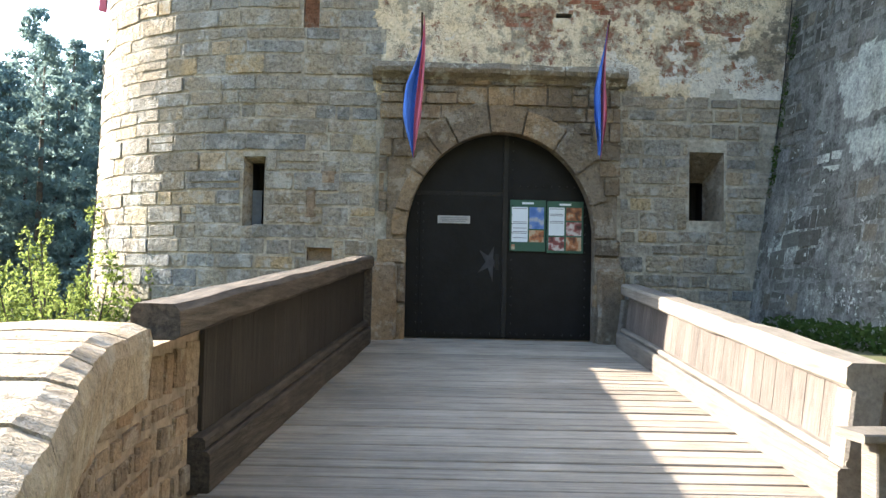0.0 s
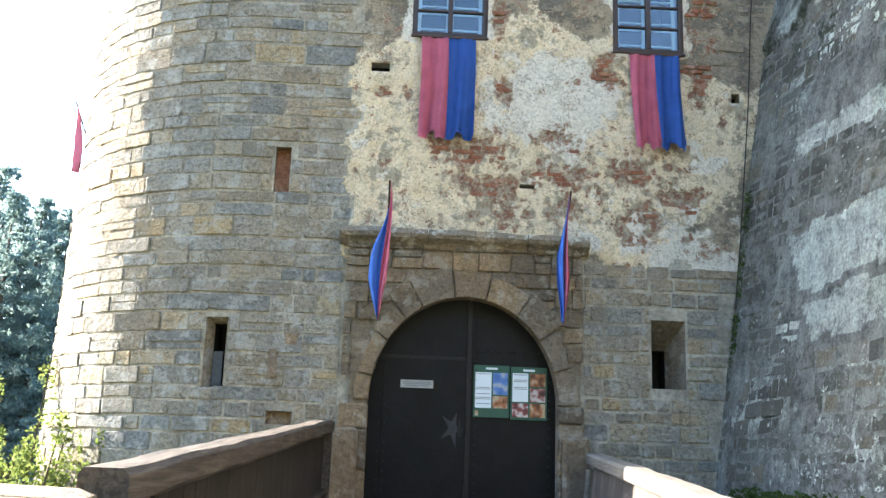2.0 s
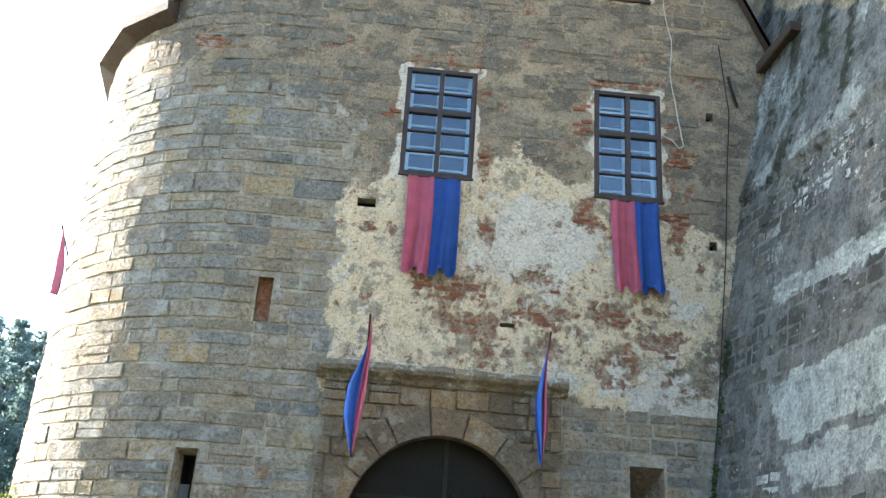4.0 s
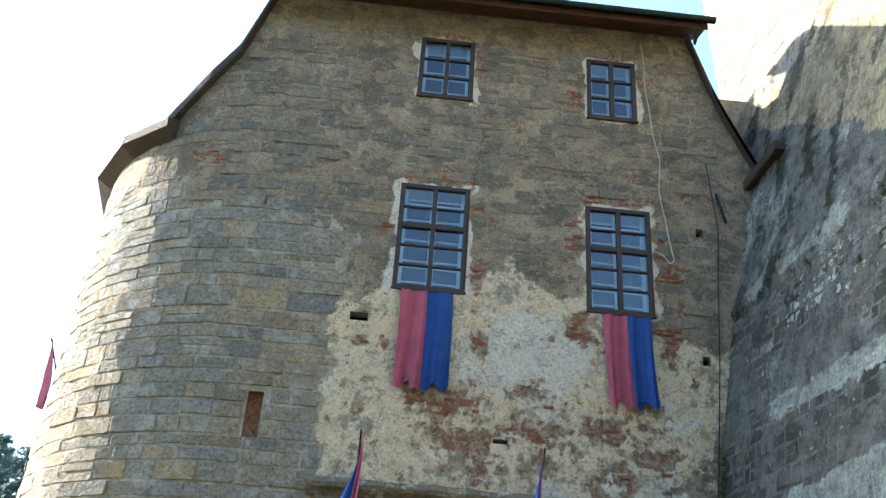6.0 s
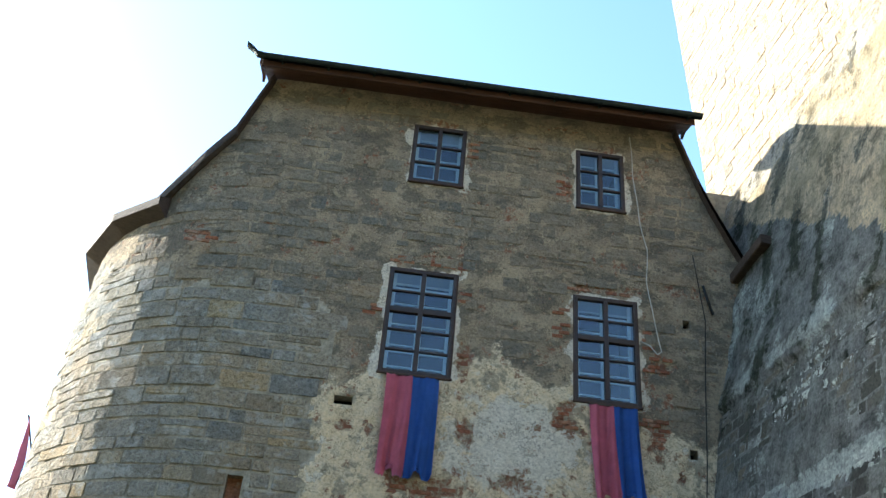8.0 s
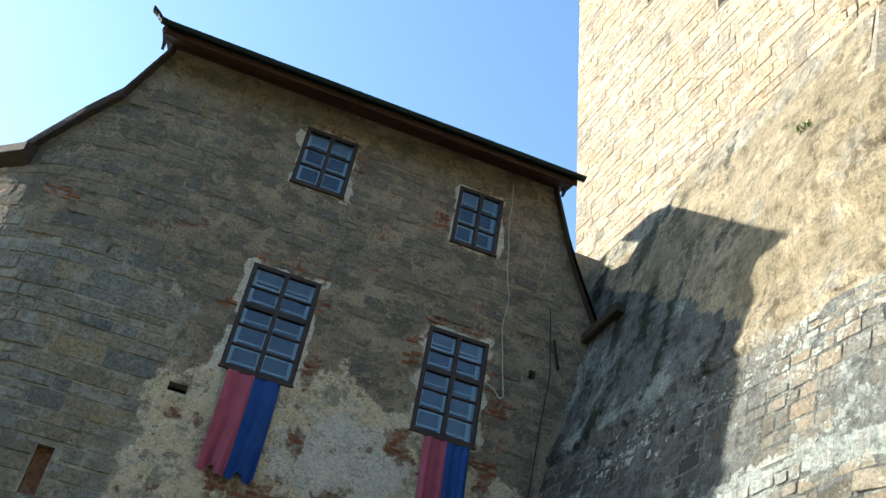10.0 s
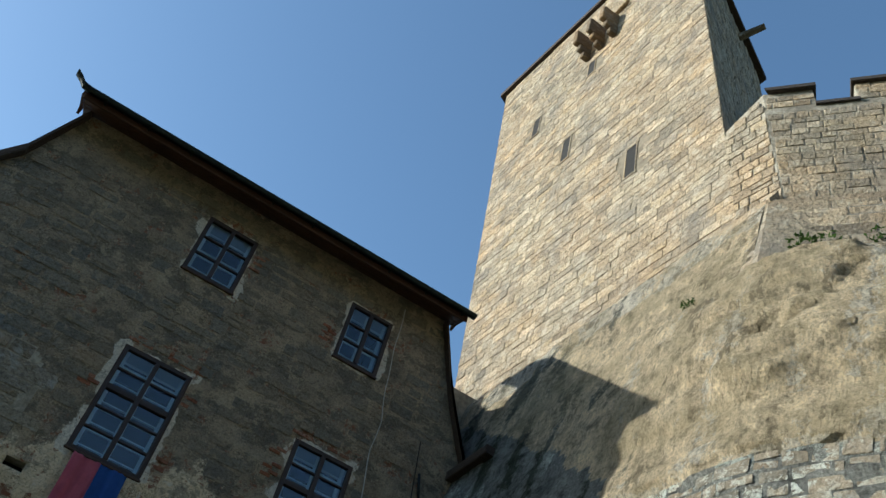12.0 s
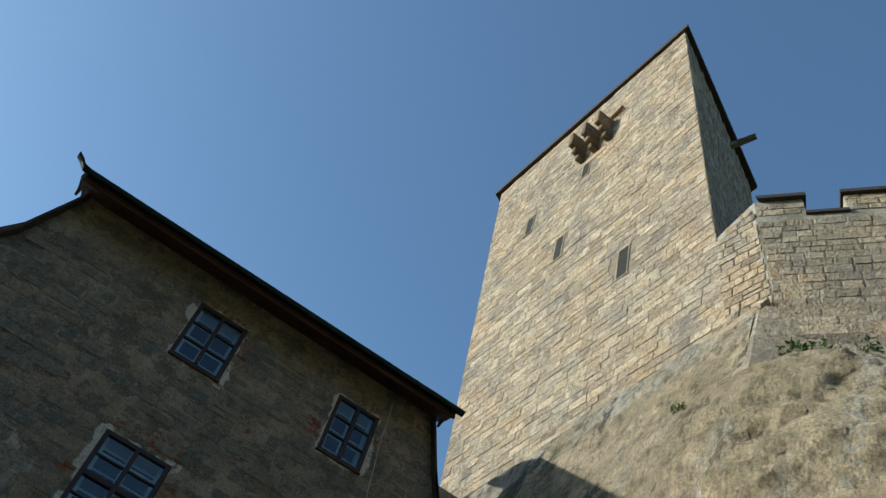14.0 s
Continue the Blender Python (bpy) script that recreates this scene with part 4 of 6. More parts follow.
def keep_face(u, z, a=0, b=1):
    """u from 0 (far edge) to 1 (near edge) of a keep wall."""
    return keep_edge(a, z).lerp(keep_edge(b, z), u)


def keep_u(y, z):
    return (y - keep_edge(0, z).y) / (keep_edge(1, z).y - keep_edge(0, z).y)


KSLITS = [(1.93, 24.89, 0.15, 0.48), (0.04, 21.88, 0.15, 0.52), (-2.79, 18.69, 0.16, 0.56), (-0.55, 25.55, 0.14, 0.36)]


def build_keep():
    bm = bmesh.new()
    nz = 24
    for a, b in ((0, 1), (1, 2), (2, 3), (3, 0)):
        grid = []
        for j in range(nz + 1):
            z = KZ0 + (KZ1 - KZ0) * j / nz
            grid.append([bm.verts.new(keep_face(i / 12, z, a, b)) for i in range(13)])
        for j in range(nz):
            for i in range(12):
                bm.faces.new((grid[j][i], grid[j][i + 1], grid[j + 1][i + 1], grid[j + 1][i]))
    bmesh.ops.recalc_face_normals(bm, faces=bm.faces)
    part("wall", bm, M_mortar_keep, keep)
    # roof edge
    bm = bmesh.new()
    c = Vector((9.5, 1.4, 0))
    lo, hi, up = [], [], []
    for x, y in KT:
        d = (Vector((x, y, 0)) - c).normalized()
        p = Vector((x, y, 0)) + d * 0.24
        lo.append(bm.verts.new((x, y, KZ1 - 0.02)))
        hi.append(bm.verts.new((p.x, p.y, KZ1 + 0.02)))
        up.append(bm.verts.new((p.x, p.y, KZ1 + 0.2)))
    top = bm.verts.new((c.x, c.y, KZ1 + 3.6))
    for i in range(4):
        j = (i + 1) % 4
        bm.faces.new((lo[i], lo[j], hi[j], hi[i]))
        bm.faces.new((hi[i], hi[j], up[j], up[i]))
        bm.faces.new((up[i], up[j], top))
    bmesh.ops.recalc_face_normals(bm, faces=bm.faces)
    part("roof", bm, M_verge, keep, "dark roof edge with narrow eaves")
    for y, z, w, h in KSLITS:
        p = keep_face(keep_u(y, z), z)
        n = Vector((-0.996, -0.087, 0))
        t = Vector((-n.y, n.x, 0))
        m = Matrix.Translation(p) @ Matrix(((t.x, -n.x, 0, 0), (t.y, -n.y, 0, 0), (0, 0, 1, 0), (0, 0, 0, 1)))
        bm = bmesh.new()
        # stone surround: two jambs, lintel and sill standing proud of the courses
        for lo_, hi_ in (((-w - 0.05, -0.026, -h), (-w, 0.05, h)), ((w, -0.026, -h), (w + 0.05, 0.05, h)), ((-w - 0.08, -0.028, h), (w + 0.08, 0.05, h + 0.12)), ((-w - 0.08, -0.03, -h - 0.06), (w + 0.08, 0.05, -h))):
            add_box(bm, lo_, hi_, 0.008)
        bmesh.ops.transform(bm, matrix=m, verts=bm.verts)
        win = part("slit_window", bm, M_keep, keep, "narrow slit window in a stone surround")
        # near-black plate on the wall face paints the shade of the slit
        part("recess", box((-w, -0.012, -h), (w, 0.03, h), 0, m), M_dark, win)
    # privy bay on corbels near the top
    for dy in (-0.30, -0.90, -1.50):
        y = dy
        p = keep_face(keep_u(y, 26.6), 26.6)
        bm = bmesh.new()
        for k, (w, h0, h1) in enumerate(((0.28, 26.25, 26.5), (0.45, 26.5, 26.75), (0.62, 26.75, 27.45))):
            add_box(bm, (p.x - w, p.y - 0.10, h0), (p.x + 0.1, p.y + 0.10, h1), 0.03)
        part("corbel", bm, M_portal, keep, "weathered brown stepped stone corbel near the roof")
    p = keep_face(keep_u(-0.4, 27.5), 27.5)
    # another near-black plate, painted shade of an opening beside the corbels
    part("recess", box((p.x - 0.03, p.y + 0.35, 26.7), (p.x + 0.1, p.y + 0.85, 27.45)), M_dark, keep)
    part("lintel", box((p.x - 0.04, p.y - 1.7, 27.62), (p.x + 0.1, p.y + 0.9, 27.70), 0.02), M_keep, keep)
    # water spout on the shaded side
    part("water_spout", tube([(10.7, -2.7, 28.9), (11.1, -3.5, 29.0)], [0.14, 0.11], 8), M_wall, keep, "stone water spout")


build_keep()


# ---- roof of the gatehouse ----
roof = thing("gatehouse_roof", "dark half-hipped roof with brown boarded eaves and curved verges", "roof")
EY, EZ = -0.62, 13.52


def build_roof():
    left = [(-5.45, 10.75), (-4.72, 11.68), (-4.27, 12.26), (-3.78, 13.74), (0.3, 16.6)]
    right = [(0.3, 16.6), (4.42, 13.72), (4.82, 12.4), (5.0, 11.9), (5.38, 11.02), (5.66, 10.42), (5.95, 10.2)]

    def sheet(poly, name):
        bm = bmesh.new()
        rows = []
        for x, z in poly:
            y0 = -0.16 if x > -4.0 else front(x if x >= CX else CX - RAD * math.asin(min(1, (CX - x) / RAD)))[0].y - 0.16
            y0 = y0 if z < 13.7 else 4.0
            rows.append([bm.verts.new((x, y0, z)), bm.verts.new((x, 9.5, z)), bm.verts.new((x, 9.5, z - 0.16)), bm.verts.new((x, y0, z - 0.16))])
        for a, b in zip(rows, rows[1:]):
            for i in range(4):
                bm.faces.new((a[i], a[(i + 1) % 4], b[(i + 1) % 4], b[i]))
        bm.faces.new(rows[0])
        bm.faces.new(rows[-1][::-1])
        bmesh.ops.recalc_face_normals(bm, faces=bm.faces)
        part(name, bm, M_roof, roof)
    sheet(left, "roof_slope")
    sheet(right, "roof_slope")
    # half hip over the eaves
    bm = bmesh.new()
    a = [bm.verts.new(v) for v in ((-4.02, EY - 0.06, EZ + 0.06), (4.72, EY - 0.06, EZ + 0.06), (0.35, 4.2, 16.6))]
    b = [bm.verts.new(v) for v in ((-4.02, EY - 0.06, EZ), (4.72, EY - 0.06, EZ), (0.35, 4.2, 16.5))]
    bm.faces.new(a)
    bm.faces.new(b[::-1])
    for i in range(3):
        bm.faces.new((a[i], b[i], b[(i + 1) % 3], a[(i + 1) % 3]))
    part("half_hip", bm, M_roof, roof)
    # soffit boards and fascia
    for k in range(4):
        y1 = EY + 0.60 * k / 4
        y2 = EY + 0.60 * (k + 1) / 4 - 0.012 + (0.3 if k == 3 else 0)
        z1 = EZ - 0.06 + 0.40 * (y1 - EY)
        z2 = EZ - 0.06 + 0.40 * (y2 - EY)
        bm = bmesh.new()
        xs = [-3.98, 4.6]
        vs = [bm.verts.new(p) for p in ((xs[0], y1, z1 - 0.03), (xs[1], y1, z1 - 0.03), (xs[1], y2, z2 - 0.03), (xs[0], y2, z2 - 0.03), (xs[0], y1, z1), (xs[1], y1, z1), (xs[1], y2, z2), (xs[0], y2, z2))]
        for f in ((0, 3, 2, 1), (4, 5, 6, 7), (0, 1, 5, 4), (1, 2, 6, 5), (2, 3, 7, 6), (3, 0, 4, 7)):
            bm.faces.new([vs[i] for i in f])
        part("soffit_board", bm, M_eave, roof)
    part("fascia", box((-4.0, EY - 0.03, EZ - 0.16), (4.66, EY, EZ + 0.05), 0.006), M_eave, roof, "brown painted fascia board")
    for x, mat in ((-4.05, M_eave), (4.60, M_verge)):
        # curved end board, deep at the wall and thin at the gutter
        prof = [(EY, -0.08), (EY + 0.48, 0.07), (0.02, 0.02), (0.02, 0.40), (EY, 0.05)]
        bm = bmesh.new()
        near = [bm.verts.new((x, y, EZ + z)) for y, z in prof]
        far = [bm.verts.new((x + 0.05, y, EZ + z)) for y, z in prof]
        bm.faces.new(near)
        bm.faces.new(far[::-1])
        for i in range(len(prof)):
            j = (i + 1) % len(prof)
            bm.faces.new((near[i], far[i], far[j], near[j]))
        bmesh.ops.recalc_face_normals(bm, faces=bm.faces)
        part("end_board", bm, mat, roof)
    # gutter: half pipe with a raised spout at its far end
    bm = bmesh.new()
    path = [(4.78, 0), (0.4, 0.0), (-3.95, 0.0), (-4.1, 0.03), (-4.2, 0.14), (-4.33, 0.24)]
    prev = None
    for x, dz in path:
        ring = [bm.verts.new((x, EY - 0.12 + 0.085 * math.cos(t), EZ + 0.02 + dz + 0.085 * math.sin(t))) for t in [math.pi + math.pi * i / 7 for i in range(8)]]
        if prev:
            for i in range(7):
                bm.faces.new((prev[i], prev[i + 1], ring[i + 1], ring[i]))
        prev = ring
    sol = bmesh.ops.solidify(bm, geom=bm.faces[:], thickness=0.012)
    gut = part("gutter", bm, M_gutter, roof, "dark metal half-round gutter with an upturned spout")
    for x in np.linspace(-3.6, 4.5, 10):
        part("gutter_bracket", box((x - 0.02, EY - 0.22, EZ - 0.075), (x + 0.02, EY, EZ - 0.062)), M_gutter, gut)
    # verge boards that follow the curved edges
    def verge(poly, name, depth):
        bm = bmesh.new()
        rows = []
        for x, z in poly:
            s = x if x >= CX else CX - RAD * math.asin(min(1, (CX - x) / RAD))
            p, n = front(s, 0.0, z)
            o = n * depth
            rows.append([bm.verts.new((p.x, p.y, z)), bm.verts.new((p.x + o.x, p.y + o.y, z)), bm.verts.new((p.x + o.x, p.y + o.y, z - 0.17)), bm.verts.new((p.x, p.y, z - 0.17))])
        for a, b in zip(rows, rows[1:]):
            for i in range(4):
                bm.faces.new((a[i], a[(i + 1) % 4], b[(i + 1) % 4], b[i]))
        bm.faces.new(rows[0])
        bm.faces.new(rows[-1][::-1])
        bmesh.ops.recalc_face_normals(bm, faces=bm.faces)
        part("verge_board", bm, M_verge, roof)
    verge(left[:4], "verge_board", 0.18)
    verge(right[1:], "verge_board", 0.16)
    # many-sided eaves round the tower
    bm = bmesh.new()
    rows = []
    for az, over in ((29, 0.28), (46, 0.32), (67, 0.33), (92, 0.28), (118, 0.34), (145, 0.34), (172, 0.34), (200, 0.34)):
        a = radians(az)
        n = Vector((-math.sin(a), -math.cos(a), 0))
        c = Vector((CX, RAD, 0))
        r = RAD - 0.21 * min(1.0, a / 1.1) ** 2
        pts = [c + n * (r - 0.05) + Vector((0, 0, 10.27)), c + n * (r + over) + Vector((0, 0, 10.46)), c + n * (r + over + 0.02) + Vector((0, 0, 10.62)), c + n * 1.9 + Vector((0, 0, 11.9))]
        rows.append([bm.verts.new(p) for p in pts])
    for a, b in zip(rows, rows[1:]):
        for i in range(3):
            bm.faces.new((a[i], a[i + 1], b[i + 1], b[i]))
    bm.faces.new(rows[0][::-1])
    bmesh.ops.recalc_face_normals(bm, faces=bm.faces)
    part("tower_eaves", bm, M_verge, roof, "dark boarded eaves round the tower")
    # small wooden spout box at the foot of the right verge
    part("spout_box", beam((5.42, 0.05, 10.22), (5.55, -1.15, 10.38), 0.24, 0.2, 0.02), M_verge, roof, "dark wooden gutter box")


build_roof()


# ---- windows ----
def window(key, rows, label):
    x0, x1, z0, z1 = WINDOWS[key]
    ob = thing("window_" + {"LL": "1", "LR": "2", "UL": "3", "UR": "4"}[key], label, "window", kind="structure")
    fw, y0, y1 = 0.06, -0.03, 0.06
    # outer casing, flush with the render
    bm = bmesh.new()
    for lo, hi in (((x0 - 0.025, -0.015, z0 - 0.03), (x0, 0.1, z1 + 0.03)), ((x1, -0.015, z0 - 0.03), (x1 + 0.025, 0.1, z1 + 0.03)), ((x0, -0.015, z1), (x1, 0.1, z1 + 0.03))):
        add_box(bm, lo, hi, 0.006)
    part("casing", bm, M_sillwood, ob, "worn brown wooden casing")
    part("sill", box((x0 - 0.04, -0.05, z0 - 0.045), (x1 + 0.04, 0.1, z0), 0.01), M_sillwood, ob)
    bm = bmesh.new()
    for lo, hi in (((x0, y0, z0), (x0 + fw, y1, z1)), ((x1 - fw, y0, z0), (x1, y1, z1)), ((x0 + fw, y0, z1 - fw), (x1 - fw, y1, z1)), ((x0 + fw, y0, z0), (x1 - fw, y1, z0 + fw))):
        add_box(bm, lo, hi, 0.008)
    part("window_frame", bm, M_frame, ob, "dark brown painted frame")
    xm = (x0 + x1) / 2
    part("mullion", box((xm - 0.04, y0 - 0.012, z0 + fw), (xm + 0.04, y1, z1 - fw), 0.008), M_frame, ob)
    n = sum(rows)
    hs = (z1 - z0 - 2 * fw) / n
    z = z1 - fw
    for k, r in enumerate(rows):
        for i in range(r):
            for a, b in ((x0 + fw, xm - 0.04), (xm + 0.04, x1 - fw)):
                bm = bmesh.new()
                tilt = 0.006 * random.uniform(-1, 1)
                vs = [bm.verts.new(p) for p in ((a, 0.015 + tilt, z - hs), (b, 0.015 - tilt, z - hs), (b, 0.015, z), (a, 0.015 + tilt * 0.5, z))]
                bm.faces.new(vs)
                g = part("pane", bm, M_glass, ob)
                g.visible_shadow = False
                if i < r - 1:
                    part("glazing_bar", box((a, y0 + 0.012, z - hs - 0.017), (b, y1 - 0.01, z - hs + 0.017), 0.005), M_frame, ob)
            z -= hs
        if k < len(rows) - 1:
            for a, b in ((x0 + fw, xm - 0.04), (xm + 0.04, x1 - fw)):
                part("transom", box((a, y0 - 0.006, z - 0.05), (b, y1, z + 0.05), 0.008), M_frame, ob)
    # white inner window behind
    bm = bmesh.new()
    for a, b in ((x0 + 0.06, xm), (xm, x1 - 0.06)):
        add_box(bm, (a, 0.15, z0), (a + 0.06, 0.20, z1), 0.005)
        add_box(bm, (b - 0.06, 0.15, z0), (b, 0.20, z1), 0.005)
        for q in range(n):
            for fz, th in ((0.22, 0.034), (0.48, 0.012)):
                zz = z0 + (z1 - z0) * (q + fz) / n
                add_box(bm, (a + 0.06, 0.155, zz - th), (b - 0.06, 0.195, zz + th), 0.004)
        add_box(bm, (a + 0.06, 0.15, z0), (b - 0.06, 0.20, z0 + 0.07), 0.004)
    part("inner_window", bm, M_white, ob, "white painted inner casement")
    # reveal, and a shallow room box whose near-black colour paints the unlit inside
    bm = bmesh.new()
    a = [bm.verts.new(p) for p in ((x0, 0.1, z0), (x1, 0.1, z0), (x1, 0.1, z1), (x0, 0.1, z1))]
    b = [bm.verts.new(p) for p in ((x0, 0.5, z0), (x1, 0.5, z0), (x1, 0.5, z1), (x0, 0.5, z1))]
    for i in range(4):
        bm.faces.new((a[i], b[i], b[(i + 1) % 4], a[(i + 1) % 4]))
    part("reveal", bm, M_white, ob)
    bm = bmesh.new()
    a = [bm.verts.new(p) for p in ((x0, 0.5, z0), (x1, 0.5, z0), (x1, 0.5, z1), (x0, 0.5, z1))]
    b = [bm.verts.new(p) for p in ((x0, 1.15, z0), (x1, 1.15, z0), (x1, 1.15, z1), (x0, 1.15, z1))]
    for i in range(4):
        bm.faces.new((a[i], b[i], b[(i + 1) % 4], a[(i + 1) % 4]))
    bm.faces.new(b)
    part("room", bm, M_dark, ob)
    return ob


window("LL", (2, 3), "tall dark brown ten-pane window in the front")
window("LR", (2, 3), "tall dark brown ten-pane window beside a hanging cable")
window("UL", (3,), "small dark brown six-pane attic window")
window("UR", (3,), "small dark brown six-pane attic window under the eaves")


# ---- banners under the windows ----
def banner(x0, x1, z0, z1, lean, label, seed):
    rng = random.Random(seed)
    ob = thing("banner", label, "banner", "banners under the windows", at=(0, 0, 0))
    xm = (x0 + x1) / 2
    for name, a, b, mat in (("red_strip", x0, xm, M_red), ("blue_strip", xm, x1, M_blue)):
        bm = bmesh.new()
        nx, nz = 14, 40
        g = []
        for j in range(nz + 1):
            f = j / nz
            row = []
            for i in range(nx + 1):
                u = a + (b - a) * i / nx
                z = z1 + (z0 - z1) * f
                fold = 0.045 * math.sin(u * 19 + seed + 1.5 * f) * (0.3 + f) + 0.028 * math.sin(u * 47 + 3 * f + seed) * (0.4 + f)
                tail = 0.0
                if j >= nz - 2:
                    tail = 0.0 if (int(i / nx * 3.2) % 2 == 0) else 0.11
                row.append(bm.verts.new((u + lean * f + 0.02 * math.sin(3 * f + seed), -0.10 - 0.03 * f + fold, z + tail + 0.02 * rng.uniform(-1, 1) * (j == nz))))
            g.append(row)
        for j in range(nz):
            for i in range(nx):
                bm.faces.new((g[j][i], g[j][i + 1], g[j + 1][i + 1], g[j + 1][i]))
        bmesh.ops.solidify(bm, geom=bm.faces[:], thickness=0.004)
        part(name, bm, mat, ob, smooth=True)
    part("batten", box((x0 - 0.02, -0.11, z1 - 0.005), (x1 + 0.02, -0.055, z1 + 0.03), 0.004), M_sillwood, ob)


banner(-0.86, 0.02, 5.66, 7.40, 0.03, "red and blue cloth banner with a ragged hem under a window", 1)
banner(2.58, 3.40, 5.66, 7.29, 0.06, "red and blue cloth banner with a ragged hem under a window", 4)


# ---- flags over the gate ----
def flag(x, ztop, zlow, dx, label, seed, red_side, at_n=None, origin=None):
    ob = thing("flag", label, "flag", "flags on the gatehouse")
    base = Vector((x, 0, ztop)) if origin is None else Vector(origin)
    n = Vector((0, -1, 0)) if at_n is None else Vector(at_n)
    t = Vector((-n.y, n.x, 0))
    tip = base + n * (0.62 if at_n is None else 0.24)
    foot = base - Vector((0, 0, 0.75))
    part("pole", tube([foot - n * 0.02, tip + n * 0.03], 0.016, 6), M_verge, ob, "thin dark pole")
    for name, mat, sgn in (("red_half", M_red, red_side), ("blue_half", M_blue, -red_side)):
        bm = bmesh.new()
        nz, nx = 34, 8
        g = []
        L = ztop - zlow
        for j in range(nz + 1):
            f = j / nz
            w = (0.125 if seed < 3 else 0.085) * min(1.0, f * 1.7) ** 0.8 * (1.0 if f < 0.75 else 1 - (f - 0.75) * 3.0)
            w *= (1.0 if name == "red_half" else max(0.0, min(1.0, (f - 0.18) * 3.2))) * (1.35 if name == "blue_half" else 0.85)
            row = []
            for i in range(nx + 1):
                u = i / nx
                fold = 0.075 * math.sin(u * 7 + 3.0 * f + seed) * min(1, f * 2)
                c = tip + t * (sgn * u * w + dx * f + 0.03 * math.sin(f * 5 + seed)) + n * (fold - 0.25 * f * (1 - 0.6 * f)) - Vector((0, 0, L * f * (1 - 0.07 * u)))
                row.append(bm.verts.new(c))
            g.append(row)
        for j in range(nz):
            for i in range(nx):
                bm.faces.new((g[j][i], g[j][i + 1], g[j + 1][i + 1], g[j + 1][i]))
        part(name, bm, mat, ob, smooth=True)


flag(-1.24, 4.78, 2.66, -0.08, "limp red and blue flag over the gate", 1.0, 1)
flag(1.50, 4.74, 2.70, -0.12, "limp narrow red and blue flag over the gate", 3.3, 1)
pa, na = front(CX - RAD * radians(73), 0.0, 7.1)
flag(0, 7.1, 5.7, 0.0, "red and blue flag on the round tower", 2.0, 1, (na.x, na.y, 0), (pa.x, pa.y, 7.1))


# ---- gate ----
gate = thing("gate", "black sheet-metal double gate with rivets in a stone arch", "gate")
GY = 0.22


def arch_leaf(xa, xb, z0, y0, y1, n=40):
    bm = bmesh.new()
    f, b = [], []
    pts = [(xa, z0)]
    for i in range(n + 1):
        x = xa + (xb - xa) * i / n
        pts.append((x, GZ + (GH + 0.05) * math.sqrt(max(0.0, 1 - (x / (GA + 0.05)) ** 2))))
    pts.append((xb, z0))
    f = [bm.verts.new((x, y0, z)) for x, z in pts]
    b = [bm.verts.new((x, y1, z)) for x, z in pts]
    bm.faces.new(f)
    bm.faces.new(b[::-1])
    for i in range(len(pts)):
        j = (i + 1) % len(pts)
        bm.faces.new((f[i], b[i], b[j], f[j]))
    bmesh.ops.recalc_face_normals(bm, faces=bm.faces)
    return bm


SEAM = 0.10
leaf_l = part("gate_leaf", arch_leaf(-1.46, SEAM - 0.008, 0.01, GY, GY + 0.07), M_door, gate)
leaf_r = part("gate_leaf", arch_leaf(SEAM + 0.008, 1.46, 0.01, GY + 0.006, GY + 0.07), M_door, gate)
part("wicket_door", box((-1.22, GY - 0.014, 0.04), (SEAM - 0.05, GY + 0.01, 2.21), 0.005), M_door, leaf_l)
part("seam_strip", box((SEAM - 0.05, GY - 0.022, 0.03), (SEAM + 0.03, GY, 3.12), 0.004), M_rivet, leaf_l)
part("cross_strip", box((-1.28, GY - 0.020, 2.20), (SEAM - 0.05, GY, 2.26), 0.004), M_rivet, leaf_l)
riv = bmesh.new()
riv_pts = [(SEAM - 0.03, z) for z in np.arange(0.1, 3.1, 0.14)] + [(SEAM + 0.10, z) for z in np.arange(0.1, 3.1, 0.14)] + [(x, 2.23) for x in np.arange(-1.2, 0.05, 0.12)] + [(-1.26, z) for z in np.arange(0.1, 2.2, 0.14)] + [(-1.17, z) for z in np.arange(0.1, 2.2, 0.14)] + [(x, 2.36) for x in np.arange(0.2, 1.3, 0.12)] + [(1.33, z) for z in np.arange(0.1, 2.1, 0.14)] + [(x, 0.08) for x in np.arange(-1.1, 1.35, 0.14)]
for k, (x, z) in enumerate(riv_pts):
    bmesh.ops.create_uvsphere(riv, u_segments=6, v_segments=4, radius=0.016, matrix=Matrix.Translation((x, GY - 0.016, z)))
tagged(part("rivets", riv, M_rivet, leaf_l), kind="stuff")
part("handle_plate", box((-0.06, GY - 0.034, 1.05), (0.0, GY - 0.014, 1.30), 0.006), M_rivet, leaf_l)
# scuffed four-pointed mark on the wicket
bm = bmesh.new()
c0 = bm.verts.new((-0.14, GY - 0.0155, 1.18))
star = []
for i in range(10):
    rr = (0.30 if i % 2 == 0 else 0.10) * (0.8 + 0.3 * random.random())
    star.append(bm.verts.new((-0.14 + rr * 0.7 * math.cos(i * math.pi / 5 + 1.2), GY - 0.0155, 1.18 + rr * math.sin(i * math.pi / 5 + 1.2))))
for i in range(10):
    bm.faces.new((c0, star[i], star[(i + 1) % 10]))
part("scuff", bm, plain_mat("scuffed_paint", (0.032, 0.032, 0.033), 0.7, var=0.4), leaf_l)
plq = part("plaque", box((-0.95, GY - 0.03, 1.765), (-0.45, GY - 0.014, 1.885), 0.003), M_steel, leaf_l, "small grey plaque with two lines of writing")
